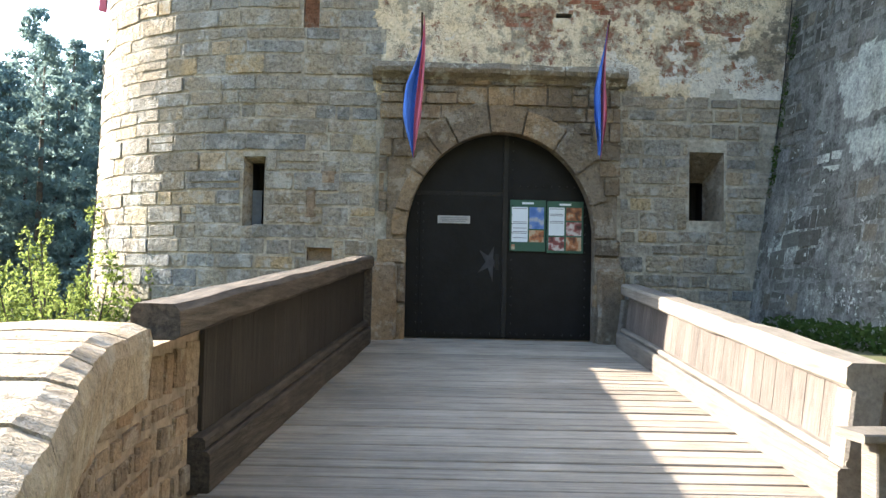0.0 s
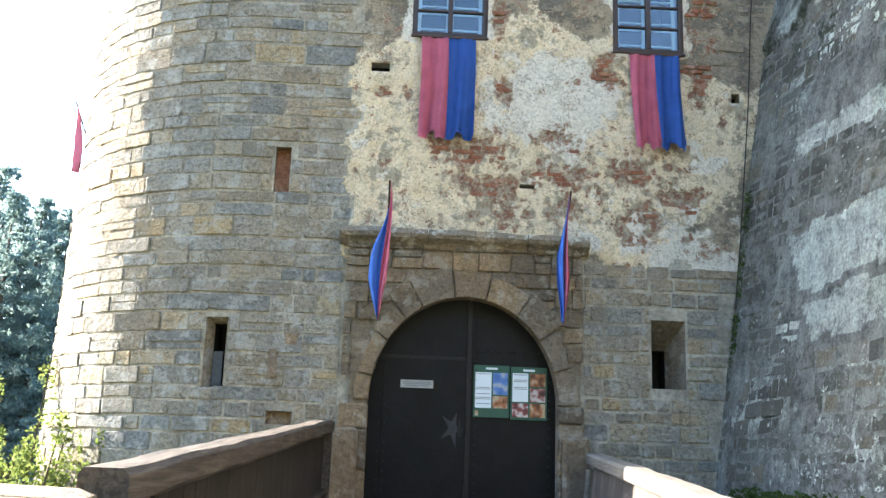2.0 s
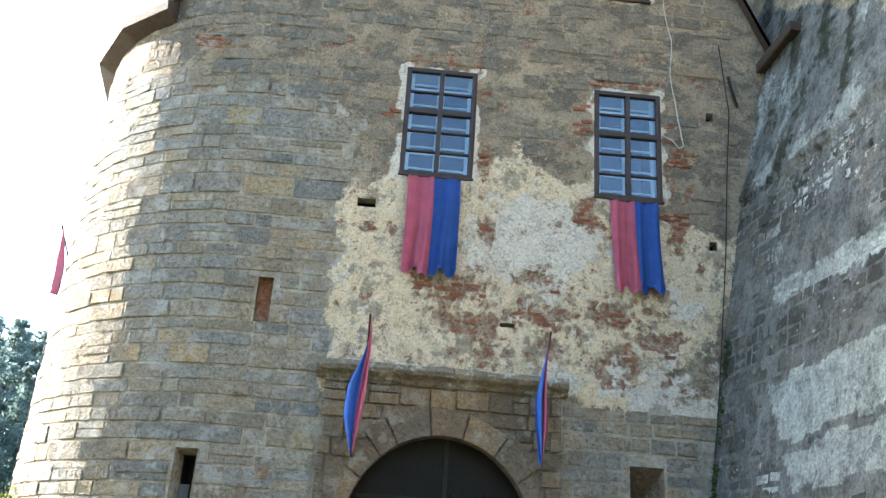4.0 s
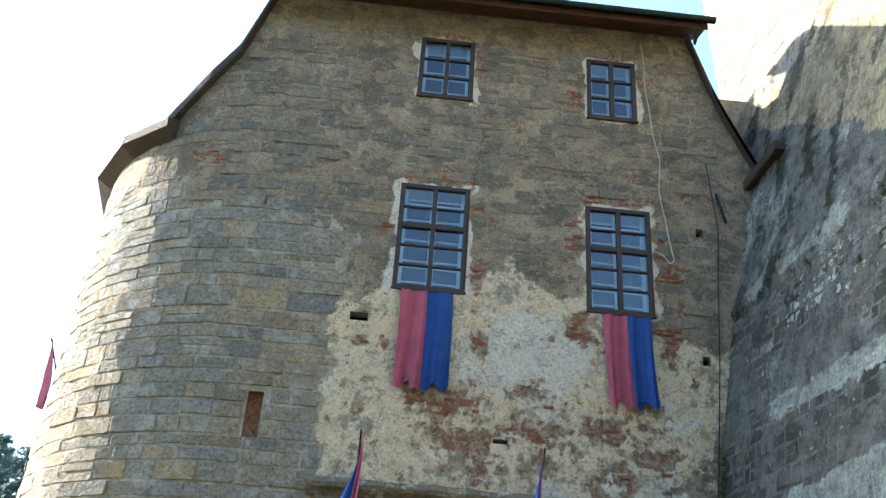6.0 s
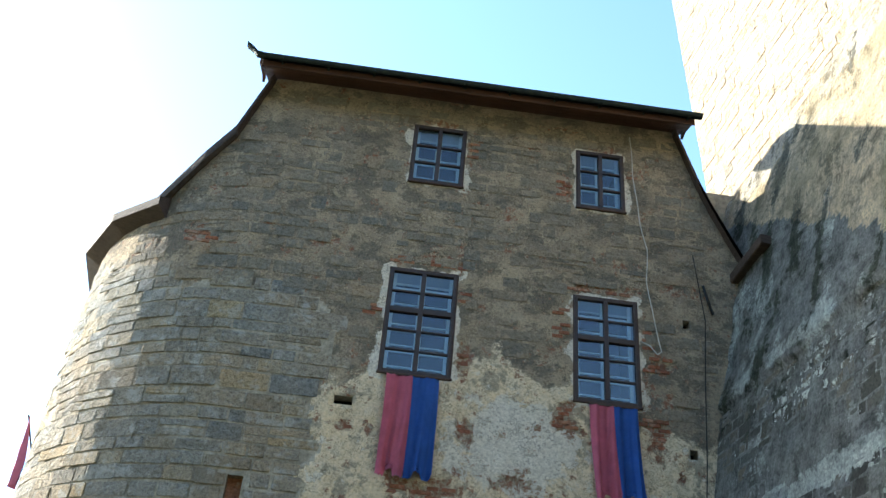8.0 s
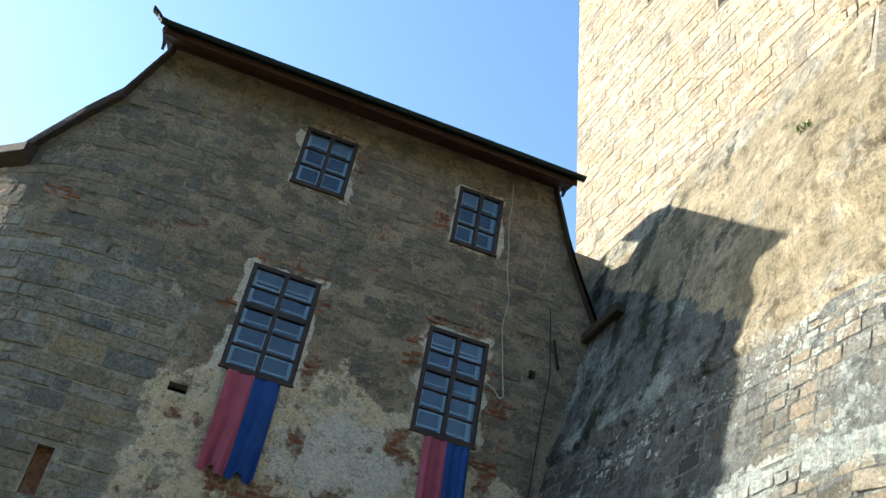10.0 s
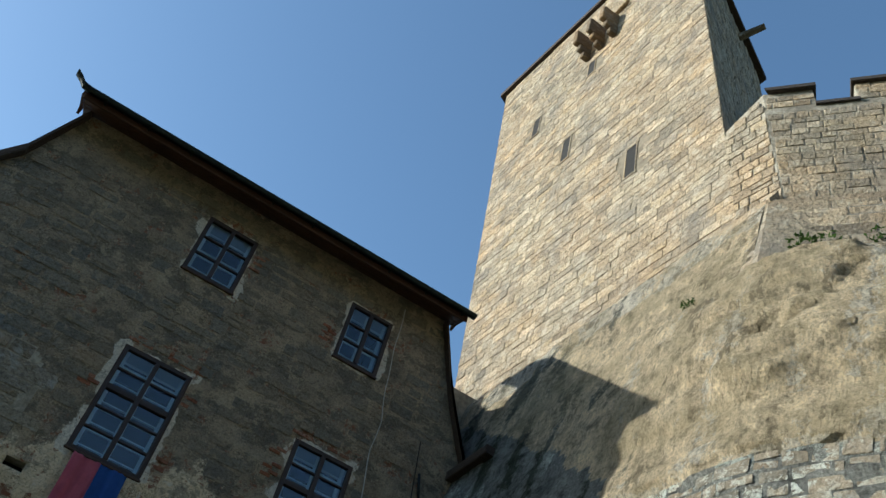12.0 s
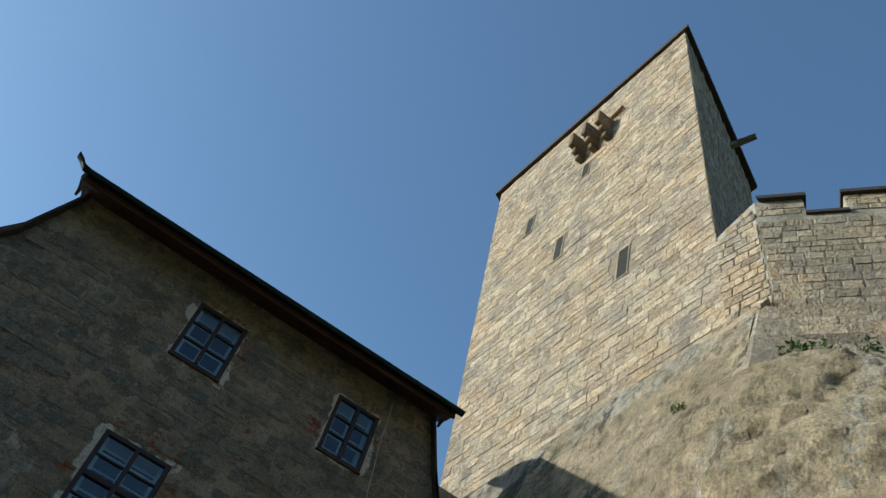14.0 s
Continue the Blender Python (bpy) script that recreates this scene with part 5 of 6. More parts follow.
for z, a, b in ((1.852, -0.91, -0.49), (1.827, -0.91, -0.49), (1.80, -0.88, -0.52)):
    part("line", box((a, GY - 0.033, z - 0.006), (b, GY - 0.0302, z + 0.006)), M_ink, plq)


def poster(x0, x1, z0, z1, label, cells, lines):
    ob = thing("poster", label, "poster", "posters on the gate")
    y = GY - 0.012
    part("board", box((x0, y - 0.012, z0), (x1, y + 0.01, z1), 0.003), M_green, ob)
    part("heading", box(((x0 + x1) / 2 - 0.09, y - 0.0155, z1 - 0.065), ((x0 + x1) / 2 + 0.09, y - 0.0125, z1 - 0.035)), M_paper, ob)
    for a, b, c, d, mat, nm in cells:
        w, h = x1 - x0, z1 - z0
        part(nm, box((x0 + a * w, y - 0.0155, z0 + c * h), (x0 + b * w, y - 0.0125, z0 + d * h)), mat, ob)
    for a, b, c in lines:
        w, h = x1 - x0, z1 - z0
        part("line", box((x0 + a * w, y - 0.019, z0 + c * h - 0.005), (x0 + b * w, y - 0.016, z0 + c * h + 0.005)), M_ink, ob)


poster(0.165, 0.715, 1.36, 2.15, "green notice with text panel and two photos on the gate", [(0.05, 0.50, 0.18, 0.86, M_paper, "text_panel"), (0.54, 0.95, 0.44, 0.86, M_photo_blue, "photo"), (0.54, 0.95, 0.18, 0.41, M_photo_warm, "photo"), (0.05, 0.14, 0.03, 0.13, M_photo_warm, "crest")], [(0.08, 0.47, c) for c in (0.83, 0.57, 0.54, 0.45, 0.38, 0.35, 0.26)])
poster(0.735, 1.295, 1.34, 2.14, "green notice with text panel and four photos on the gate", [(0.05, 0.48, 0.34, 0.88, M_paper, "text_panel"), (0.53, 0.95, 0.63, 0.88, M_photo_warm, "photo"), (0.53, 0.95, 0.34, 0.60, M_photo_red, "photo"), (0.05, 0.48, 0.05, 0.31, M_photo_red, "photo"), (0.53, 0.95, 0.05, 0.31, M_photo_warm, "photo")], [(0.08, 0.45, c) for c in (0.85, 0.75, 0.72, 0.61, 0.58)])

# ---- portal: jambs, arch stones and ledge ----
portal = thing("portal", "brown sandstone portal with a round arch and a moulded ledge", "portal")


def portal_slab():
    """Backing of the portal, with the arch cut out."""
    bm = bmesh.new()
    x0, x1, z0, z1 = -1.72, 1.76, -0.1, 3.98
    n = 36
    inner = [(-GA, z0)] + [(GA * math.cos(math.pi - math.pi * i / n), GZ + GH * math.sin(math.pi * i / n)) for i in range(n + 1)] + [(GA, z0)]
    outer = []
    for x, z in inner:
        a = math.atan2(z - GZ, x)
        if z <= z0 + 1e-6:
            outer.append((x0 if x < 0 else x1, z0))
        else:
            dx, dz = math.cos(a), math.sin(a)
            k = min(((x1 if dx > 0 else x0) / dx) if abs(dx) > 1e-6 else 99, ((z1 - GZ) / dz) if dz > 1e-6 else 99)
            outer.append((dx * k, GZ + dz * k))
    A = [bm.verts.new((x, -0.07, z)) for x, z in inner]
    B = [bm.verts.new((x, -0.07, z)) for x, z in outer]
    C = [bm.verts.new((x, GY + 0.1, z)) for x, z in inner]
    D = [bm.verts.new((x, 0.05, z)) for x, z in outer]
    for i in range(len(inner) - 1):
        bm.faces.new((A[i], A[i + 1], B[i + 1], B[i]))
        bm.faces.new((A[i], C[i], C[i + 1], A[i + 1]))
        bm.faces.new((B[i], B[i + 1], D[i + 1], D[i]))
    bmesh.ops.recalc_face_normals(bm, faces=bm.faces)
    return part("backing", bm, M_portal, portal)


portal_slab()


def wedge(a0, a1, t_in, t_out, y0, y1):
    bm = bmesh.new()
    front_, back_ = [], []
    k = 4
    pts = []
    for i in range(k + 1):
        a = a0 + (a1 - a0) * i / k
        pts.append(((GA + t_in) * math.cos(a), GZ + (GH + t_in) * math.sin(a)))
    for i in range(k, -1, -1):
        a = a0 + (a1 - a0) * i / k
        pts.append(((GA + t_out) * math.cos(a), GZ + (GH + t_out) * math.sin(a)))
    front_ = [bm.verts.new((x, y0, z)) for x, z in pts]
    back_ = [bm.verts.new((x, y1, z)) for x, z in pts]
    bm.faces.new(front_)
    for i in range(len(pts)):
        j = (i + 1) % len(pts)
        bm.faces.new((front_[i], back_[i], back_[j], front_[j]))
    bmesh.ops.recalc_face_normals(bm, faces=bm.faces)
    es = [e for e in bm.edges if all(abs(v.co.y - y0) < 1e-5 for v in e.verts)]
    bmesh.ops.bevel(bm, geom=es, offset=0.007, segments=1, affect="EDGES")
    return bm


rng = random.Random(5)
cuts = [0.0]
while cuts[-1] < math.pi - 0.2:
    cuts.append(cuts[-1] + rng.uniform(0.20, 0.38))
cuts[-1] = math.pi
for a, b in zip(cuts, cuts[1:]):
    part("arch_stone", wedge(a + 0.008, b - 0.008, -0.01, rng.uniform(0.20, 0.30) if abs(math.cos((a + b) / 2)) > 0.7 else rng.uniform(0.36, 0.5), -0.11 - rng.uniform(0, 0.02), 0.1), M_portal, portal)
for sgn in (-1, 1):
    z = -0.06
    while z < GZ - 0.15:
        h = min(rng.uniform(0.32, 0.6), GZ - z)
        a, b = (-1.88, -GA + 0.01) if sgn < 0 else (GA - 0.01, 1.80)
        part("jamb_stone", box((a + rng.uniform(0, 0.03), -0.11 - rng.uniform(0, 0.03), z + 0.011), (b, 0.1, z + h - 0.011), 0.02), M_portal, portal)
        z += h
    x = -1.9 if sgn < 0 else 1.5
    part("guard_stone", box((x - 0.04, -0.30, -0.1), (x + 0.36, -0.10, rng.uniform(0.95, 1.15)), 0.05), M_portal, portal, "worn guard stone at the gate jamb")
# ledge in several lengths
lx = [-1.98, -0.62, 0.10, 0.92, 1.88]
for a, b in zip(lx, lx[1:]):
    bm = bmesh.new()
    prof = [(0.05, 4.20), (-0.22, 4.15), (-0.27, 4.06), (-0.24, 4.0), (-0.14, 3.95), (-0.10, 3.90), (0.05, 3.88)]
    nseg = 8
    rows = []
    for i in range(nseg + 1):
        x = a + 0.006 + (b - a - 0.012) * i / nseg
        rows.append([bm.verts.new((x, y + 0.018 * fbm(x * 3, y * 5, z), z - 0.02 * (x + 0.05) / 1.9 + 0.022 * fbm(x * 2.5, y * 4, z * 2))) for y, z in prof])
    for r0, r1 in zip(rows, rows[1:]):
        for i in range(len(prof) - 1):
            bm.faces.new((r0[i], r0[i + 1], r1[i + 1], r1[i]))
    bm.faces.new(rows[0])
    bm.faces.new(rows[-1][::-1])
    bmesh.ops.recalc_face_normals(bm, faces=bm.faces)
    part("ledge_stone", bm, M_wall, portal, "grey lichened ledge stone")


# ---- bridge ----
SL = 0.055


def deck_z(y):
    return SL * y


def left_x(y):
    return -1.84 + 0.055 * y


def right_x(y):
    return 1.68 + 0.030 * y


bridge = thing("bridge", "wooden bridge deck of grey weathered cross planks", "bridge", kind="structure")
part("bearer", beam((-1.5, 0.1, -0.20), (-2.3, -16.0, deck_z(-16) - 0.20), 0.25, 0.28), M_rail, bridge)
part("bearer", beam((1.4, 0.1, -0.20), (1.0, -16.0, deck_z(-16) - 0.20), 0.25, 0.28), M_rail, bridge)
rng = random.Random(12)
y, k = 0.10, 0
while y > -16.2:
    w = rng.choice((0.19, 0.22, 0.26, 0.30)) * rng.uniform(0.92, 1.08)
    yc = y - w / 2
    skew = rng.uniform(-0.004, 0.004)
    z = deck_z(yc) - 0.03 + rng.uniform(-0.003, 0.003)
    bm = beam((left_x(yc) - 0.06, yc - skew, z), (right_x(yc) + 0.06, yc + skew, z + rng.uniform(-0.003, 0.003)), w - rng.uniform(0.026, 0.044), 0.06, 0.006, 0.005, k, 6)
    for v_ in bm.verts:
        v_.co.z += SL * (v_.co.y - yc)
    part("plank", bm, M_plank, bridge)
    y -= w
    k += 1

fence_l = thing("bridge_fence", "dark boarded fence with a heavy worn timber rail", "fence", "bridge fences")


def lx_(y, o=0.0):
    return left_x(y) - 0.10 - o


Y0, Y1 = -0.75, -9.2
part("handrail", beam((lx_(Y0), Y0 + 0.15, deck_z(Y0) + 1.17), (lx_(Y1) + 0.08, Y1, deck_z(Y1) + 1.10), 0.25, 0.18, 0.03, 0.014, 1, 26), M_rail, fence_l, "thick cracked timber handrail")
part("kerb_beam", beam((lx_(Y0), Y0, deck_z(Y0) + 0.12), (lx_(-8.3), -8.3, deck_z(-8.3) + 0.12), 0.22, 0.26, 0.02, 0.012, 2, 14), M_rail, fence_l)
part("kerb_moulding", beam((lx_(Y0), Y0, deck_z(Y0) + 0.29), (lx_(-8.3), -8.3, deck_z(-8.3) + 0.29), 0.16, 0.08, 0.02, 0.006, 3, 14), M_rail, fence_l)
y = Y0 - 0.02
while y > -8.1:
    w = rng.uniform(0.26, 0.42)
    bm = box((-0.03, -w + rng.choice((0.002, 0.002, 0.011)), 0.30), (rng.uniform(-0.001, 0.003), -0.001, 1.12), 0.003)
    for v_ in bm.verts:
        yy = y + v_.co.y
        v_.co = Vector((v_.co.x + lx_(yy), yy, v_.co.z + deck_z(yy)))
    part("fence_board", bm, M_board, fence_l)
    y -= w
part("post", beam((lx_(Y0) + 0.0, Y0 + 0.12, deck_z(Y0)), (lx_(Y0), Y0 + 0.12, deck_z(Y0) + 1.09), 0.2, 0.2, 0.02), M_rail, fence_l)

fence_r = thing("bridge_fence", "grey boarded fence with a pale timber rail", "fence", "bridge fences")


def rx_(y):
    return right_x(y) + 0.12


R0, R1 = -0.5, -8.3
LEAN = 0.09
part("handrail", beam((rx_(R0) + LEAN, R0, deck_z(R0) + 0.83), (rx_(R1) + LEAN, R1, deck_z(R1) + 0.765), 0.26, 0.17, 0.03, 0.02, 5, 22), M_rail_pale, fence_r, "pale thick timber handrail")
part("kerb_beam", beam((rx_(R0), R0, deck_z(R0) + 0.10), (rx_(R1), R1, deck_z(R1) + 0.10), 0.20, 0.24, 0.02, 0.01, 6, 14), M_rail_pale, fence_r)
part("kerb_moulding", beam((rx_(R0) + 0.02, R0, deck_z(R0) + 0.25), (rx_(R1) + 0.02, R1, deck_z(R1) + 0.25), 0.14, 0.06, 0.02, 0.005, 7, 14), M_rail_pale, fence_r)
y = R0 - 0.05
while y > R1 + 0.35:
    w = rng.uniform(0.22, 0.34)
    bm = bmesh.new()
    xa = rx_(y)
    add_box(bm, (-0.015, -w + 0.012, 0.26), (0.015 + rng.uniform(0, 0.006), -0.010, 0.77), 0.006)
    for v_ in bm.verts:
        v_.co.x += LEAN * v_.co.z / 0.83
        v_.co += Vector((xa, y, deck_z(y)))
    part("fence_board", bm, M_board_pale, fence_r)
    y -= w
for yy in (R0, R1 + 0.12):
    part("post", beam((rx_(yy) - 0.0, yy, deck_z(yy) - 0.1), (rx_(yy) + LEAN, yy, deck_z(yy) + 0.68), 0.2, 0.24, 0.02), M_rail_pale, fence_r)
# the fence turns away from the bridge at its end
fence_s = thing("side_fence", "short grey boarded fence beside the bridge end", "fence", "bridge fences")
zz = deck_z(R1)
part("handrail", beam((rx_(R1) + LEAN + 0.14, R1 + 0.02, zz + 0.765), (rx_(R1) + 2.6, R1 + 0.5, zz + 0.84), 0.2, 0.17, 0.02, 0.01, 9, 6), M_rail, fence_s)
for i in range(7):
    xa = rx_(R1) + 0.16 + i * 0.33
    part("fence_board", box((xa, R1 + 0.06 + 0.06 * i, zz - 0.4), (xa + 0.32, R1 + 0.10 + 0.06 * i, zz + 0.70), 0.004), M_board_pale, fence_s)
bench = thing("bench", "simple wooden plank bench beside the bridge fence", "bench")
bz = zz + 0.47
part("seat", beam((rx_(R1) - 0.17, R1 - 0.30, bz), (rx_(R1) + 1.6, R1 - 0.14, bz), 0.32, 0.05, 0.01, 0.004, 4, 6), M_rail_pale, bench)
for xo in (-0.02, 1.35):
    part("leg", box((rx_(R1) + xo, R1 - 0.32 + xo * 0.1, zz - 0.5), (rx_(R1) + xo + 0.12, R1 - 0.12 + xo * 0.1, bz - 0.02), 0.01), M_rail_pale, bench)

# ---- stone parapet at the bridge end ----
parapet = thing("parapet", "rubble stone parapet with worn pale coping slabs", "wall", kind="structure")
PP = [(-2.42, -7.95), (-2.44, -9.0), (-2.38, -9.9), (-2.19, -10.65), (-1.95, -11.45), (-1.77, -12.1), (-1.68, -12.8), (-1.66, -14.0), (-1.6, -16.0)]


def par(f):
    f = max(0.0, min(len(PP) - 1.001, f))
    i = int(f)
    a, b = Vector((*PP[i], 0)), Vector((*PP[i + 1], 0))
    d = (b - a).normalized()
    return a.lerp(b, f - i), Vector((d.y, -d.x, 0)), d


def par_out(f):
    """Outward direction of the parapet, turning smoothly along it."""
    d = (par(f + 0.6)[0] - par(f - 0.6)[0]).normalized()
    n = Vector((d.y, -d.x, 0))
    return n if n.x < 0 else -n


def par_top(y):
    return deck_z(y) + 1.07


bm = bmesh.new()
rows = []
for i in range(65):
    p, n, d = par(i / 8)
    out = par_out(i / 8)
    top = par_top(p.y) - 0.12
    rows.append([bm.verts.new(p + Vector((0, 0, deck_z(p.y) - 0.6))), bm.verts.new(p + Vector((0, 0, top))), bm.verts.new(p + out * 0.84 + Vector((0, 0, top))), bm.verts.new(p + out * 0.88 + Vector((0, 0, -3.4)))])
for a, b in zip(rows, rows[1:]):
    for i in range(3):
        bm.faces.new((a[i], a[i + 1], b[i + 1], b[i]))
bm.faces.new(rows[0][::-1])
bmesh.ops.recalc_face_normals(bm, faces=bm.faces)
part("core", bm, M_mortar_warm, parapet)
f = 1.22
while f < 7.9:
    L = rng.uniform(0.30, 0.5)
    bm = bmesh.new()
    hh = 0.15 + rng.uniform(-0.006, 0.008)
    prof = [(0.035, -0.22), (0.06, 0.05), (0.04, hh - 0.03), (-0.05, hh), (-0.4, hh + 0.01), (-0.8, hh - 0.02), (-0.93, 0.05), (-0.91, -0.03)]
    rws = []
    for i in range(5):
        g = f + L * (0.008 + 0.984 * i / 4)
        c, o = par(g)[0], par_out(g)
        end = 0.006 if i in (0, 4) else 0.0
        rws.append([bm.verts.new(c - o * (a - end + 0.012 * fbm(c.y * 3, a * 6, 1)) + Vector((0, 0, par_top(c.y) - 0.12 + z - end + 0.010 * fbm(c.y * 2.5, a * 5, 8)))) for a, z in prof])
    for r0, r1 in zip(rws, rws[1:]):
        for i in range(7):
            bm.faces.new((r0[i], r0[i + 1], r1[i + 1], r1[i]))
    bm.faces.new(rws[0])
    bm.faces.new(rws[-1][::-1])
    bmesh.ops.recalc_face_normals(bm, faces=bm.faces)
    part("coping_slab", bm, M_coping, parapet)
    f += L

# ---- cables on the front ----
cable = thing("cable", "loose white cable hanging down the front wall", "cable")
pts = [(3.50, -0.04, 13.35), (3.52, -0.05, 12.4), (3.60, -0.05, 11.3), (3.72, -0.05, 10.6), (3.68, -0.05, 9.9), (3.78, -0.05, 9.0), (3.88, -0.07, 8.45), (3.80, -0.08, 8.38), (3.68, -0.06, 8.55), (3.52, -0.05, 8.62)]
sm = []
for a, b in zip(pts, pts[1:]):
    for i in range(5):
        q_ = Vector(a).lerp(Vector(b), i / 5)
        sm.append((q_.x + 0.01 * math.sin(q_.z * 5), q_.y, q_.z))
part("wire", tube(sm + [pts[-1]], 0.011, 5), M_cable, cable)
wire = thing("lightning_wire", "thin dark wire running down the corner of the front", "cable")
part("wire", tube([(4.6, -0.05, 10.6), (4.72, -0.06, 9.2), (4.62, -0.06, 8.0), (4.52, -0.06, 6.5), (4.30, -0.06, 4.2), (4.05, -0.06, 2.0), (3.88, -0.06, 0.4)], 0.010, 5), M_rivet, wire)
hook = thing("iron_hook", "rusty iron bar fixed on the front wall", "hook")
part("bar", tube([(4.75, -0.04, 9.95), (4.80, -0.08, 9.6), (4.88, -0.05, 9.35)], 0.025, 6), M_rivet, hook)


# ---- plants ----
def leaf_cloud(name, clumps, count, size, material, parent, seed, flat=0.0):
    """Many small leaves scattered in clumps, as one mesh."""
    rng = np.random.RandomState(seed)
    V, F = [], []
    for (c, r) in clumps:
        for _ in range(count):
            d = rng.normal(size=3)
            d /= np.linalg.norm(d)
            p = np.array(c) + d * np.array(r) * rng.uniform(0.35, 1.0) ** 0.6
            u = rng.normal(size=3)
            u /= np.linalg.norm(u)
            v = np.cross(u, rng.normal(size=3))
            v /= np.linalg.norm(v)
            s = size * rng.uniform(0.6, 1.3)
            n = len(V)
            V += [tuple(p - u * s), tuple(p + v * s * 0.5), tuple(p + u * s), tuple(p - v * s * 0.5)]
            F += [(n, n + 1, n + 2), (n, n + 2, n + 3)]
    me = raw_mesh(name, V, F, material)
    ob = new(name, me)
    ob.parent = parent
    return ob


def bush(at, height, width, seed, label):
    rng = random.Random(seed)
    ob = thing("bush", label, "bush", "bushes beyond the parapet", at=at)
    stems, clumps = bmesh.new(), []
    for k in range(24):
        a = rng.uniform(0, 6.28)
        h = height * rng.uniform(0.5, 0.86) if k else height
        r = width * rng.uniform(0.1, 0.95)
        tip = Vector((math.cos(a) * r, math.sin(a) * r, h))
        me_t = tube([(0, 0, 0), tip * 0.5 + Vector((0.1, 0, 0.1)), tip], [0.05, 0.03, 0.008], 5)
        tmp = bpy.data.meshes.new("stem")
        me_t.to_mesh(tmp)
        me_t.free()
        stems.from_mesh(tmp)
        bpy.data.meshes.remove(tmp)
        for q in range(12):
            f = 0.22 + 0.78 * q / 11
            c = tip * f + Vector((rng.uniform(-0.5, 0.5), rng.uniform(-0.5, 0.5), rng.uniform(-0.3, 0.3))) * width * 0.5 * (1.25 - f)
            clumps.append(((c.x, c.y, c.z), (0.42 * (1.3 - f), 0.42 * (1.3 - f), 0.30)))
    part("stem", stems, M_bark, ob)
    leaf_cloud("leaves", clumps, 70, 0.046, M_leaf, ob, seed)


bush((-6.9, 0.5, -3.2), 5.5, 2.4, 3, "sunlit yellow-green leafy bush beyond the parapet")
bush((-8.6, 2.0, -3.2), 4.9, 3.0, 5, "sunlit yellow-green leafy bush beyond the parapet")
bush((-7.6, -2.0, -3.2), 3.9, 2.4, 8, "sunlit yellow-green leafy bush beyond the parapet")


def conifer(seed):
    rng = random.Random(seed)
    ob = thing("conifer", "tall green conifer in the wood, haze painted into its needles", "tree", "wood beyond the tower")
    part("trunk", tube([(0, 0, 0), (0.1, 0, 9), (0, 0.1, 19)], [0.32, 0.2, 0.03], 7), M_bark, ob)
    clumps = []
    z = 2.5
    while z < 19.5:
        f = (z - 2.5) / 17
        R = 4.3 * (1 - f) ** 0.8 + 0.25
        for k in range(int(4 + 7 * (1 - f))):
            a = rng.uniform(0, 6.28)
            r = R * rng.uniform(0.35, 1.0)
            clumps.append(((math.cos(a) * r, math.sin(a) * r, z - 0.25 * r + rng.uniform(-0.3, 0.3)), (0.55 + 0.25 * (1 - f), 0.55 + 0.25 * (1 - f), 0.3)))
        z += 0.62
    leaf_cloud("crown", clumps, 46, 0.17, M_needle_hazed, ob, seed)
    return ob


protos = [conifer(1), conifer(2), conifer(3)]
rng = random.Random(77)
spots = []
for row, dist in enumerate((52, 60, 70, 82)):
    for k in range(9):
        az = radians(-17.5 - k * 1.7 - rng.uniform(0, 1.4))
        d = dist + rng.uniform(-4, 4)
        spots.append((-0.98 + d * math.sin(az), -13.75 + d * math.cos(az), rng.uniform(0.86, 1.06) * (0.84 + 0.12 * row)))
for i, (x, y, s) in enumerate(spots):
    o = protos[i] if i < 3 else copy_thing(protos[i % 3], Matrix.Identity(4))
    o.scale = (s, s, s)
    o.location = (x, y, -3.3)
    o.rotation_euler = (0, 0, rng.uniform(0, 6.28))


def wall_plant(name, clumps, count, size, seed, label, category="plant"):
    ob = thing(name, label, category, "plants on the walls")
    leaf_cloud("leaves", clumps, count, size, M_ivy, ob, seed)


wall_plant("wall_plant", [((4.52 - 0.02 * k, -0.18, 4.9 - 0.16 * k), (0.16, 0.12, 0.14)) for k in range(4)], 130, 0.035, 1, "green plant growing in the corner of the walls")
wall_plant("wall_plant", [((4.40 - 0.02 * k, -0.15, 3.95 - 0.15 * k), (0.15, 0.12, 0.15)) for k in range(5)], 120, 0.035, 2, "green plant growing in the corner of the walls")
wall_plant("wall_plant", [((4.20 - 0.02 * k, -0.14, 2.95 - 0.16 * k), (0.10, 0.1, 0.14)) for k in range(5)], 80, 0.033, 3, "green plant growing in the corner of the walls")
wall_plant("grass_tuft", [((3.75 + 0.03 * k, -1.3 - 0.33 * k, 0.28), (0.25, 0.2, 0.22)) for k in range(9)], 130, 0.05, 4, "green grass and weeds at the foot of the wall", "grass")
wall_plant("wall_plant", [((6.32, -5.52, 11.55), (0.14, 0.16, 0.16))], 110, 0.035, 5, "small green tuft on the rock")
wall_plant("wall_plant", [((along(u_, -0.35)[0], along(u_, -0.35)[1], 12.1), (0.3, 0.22, 0.14)) for u_ in (0.5, 0.9, 1.6)], 70, 0.05, 6, "dark dry plants on the rock ledge")


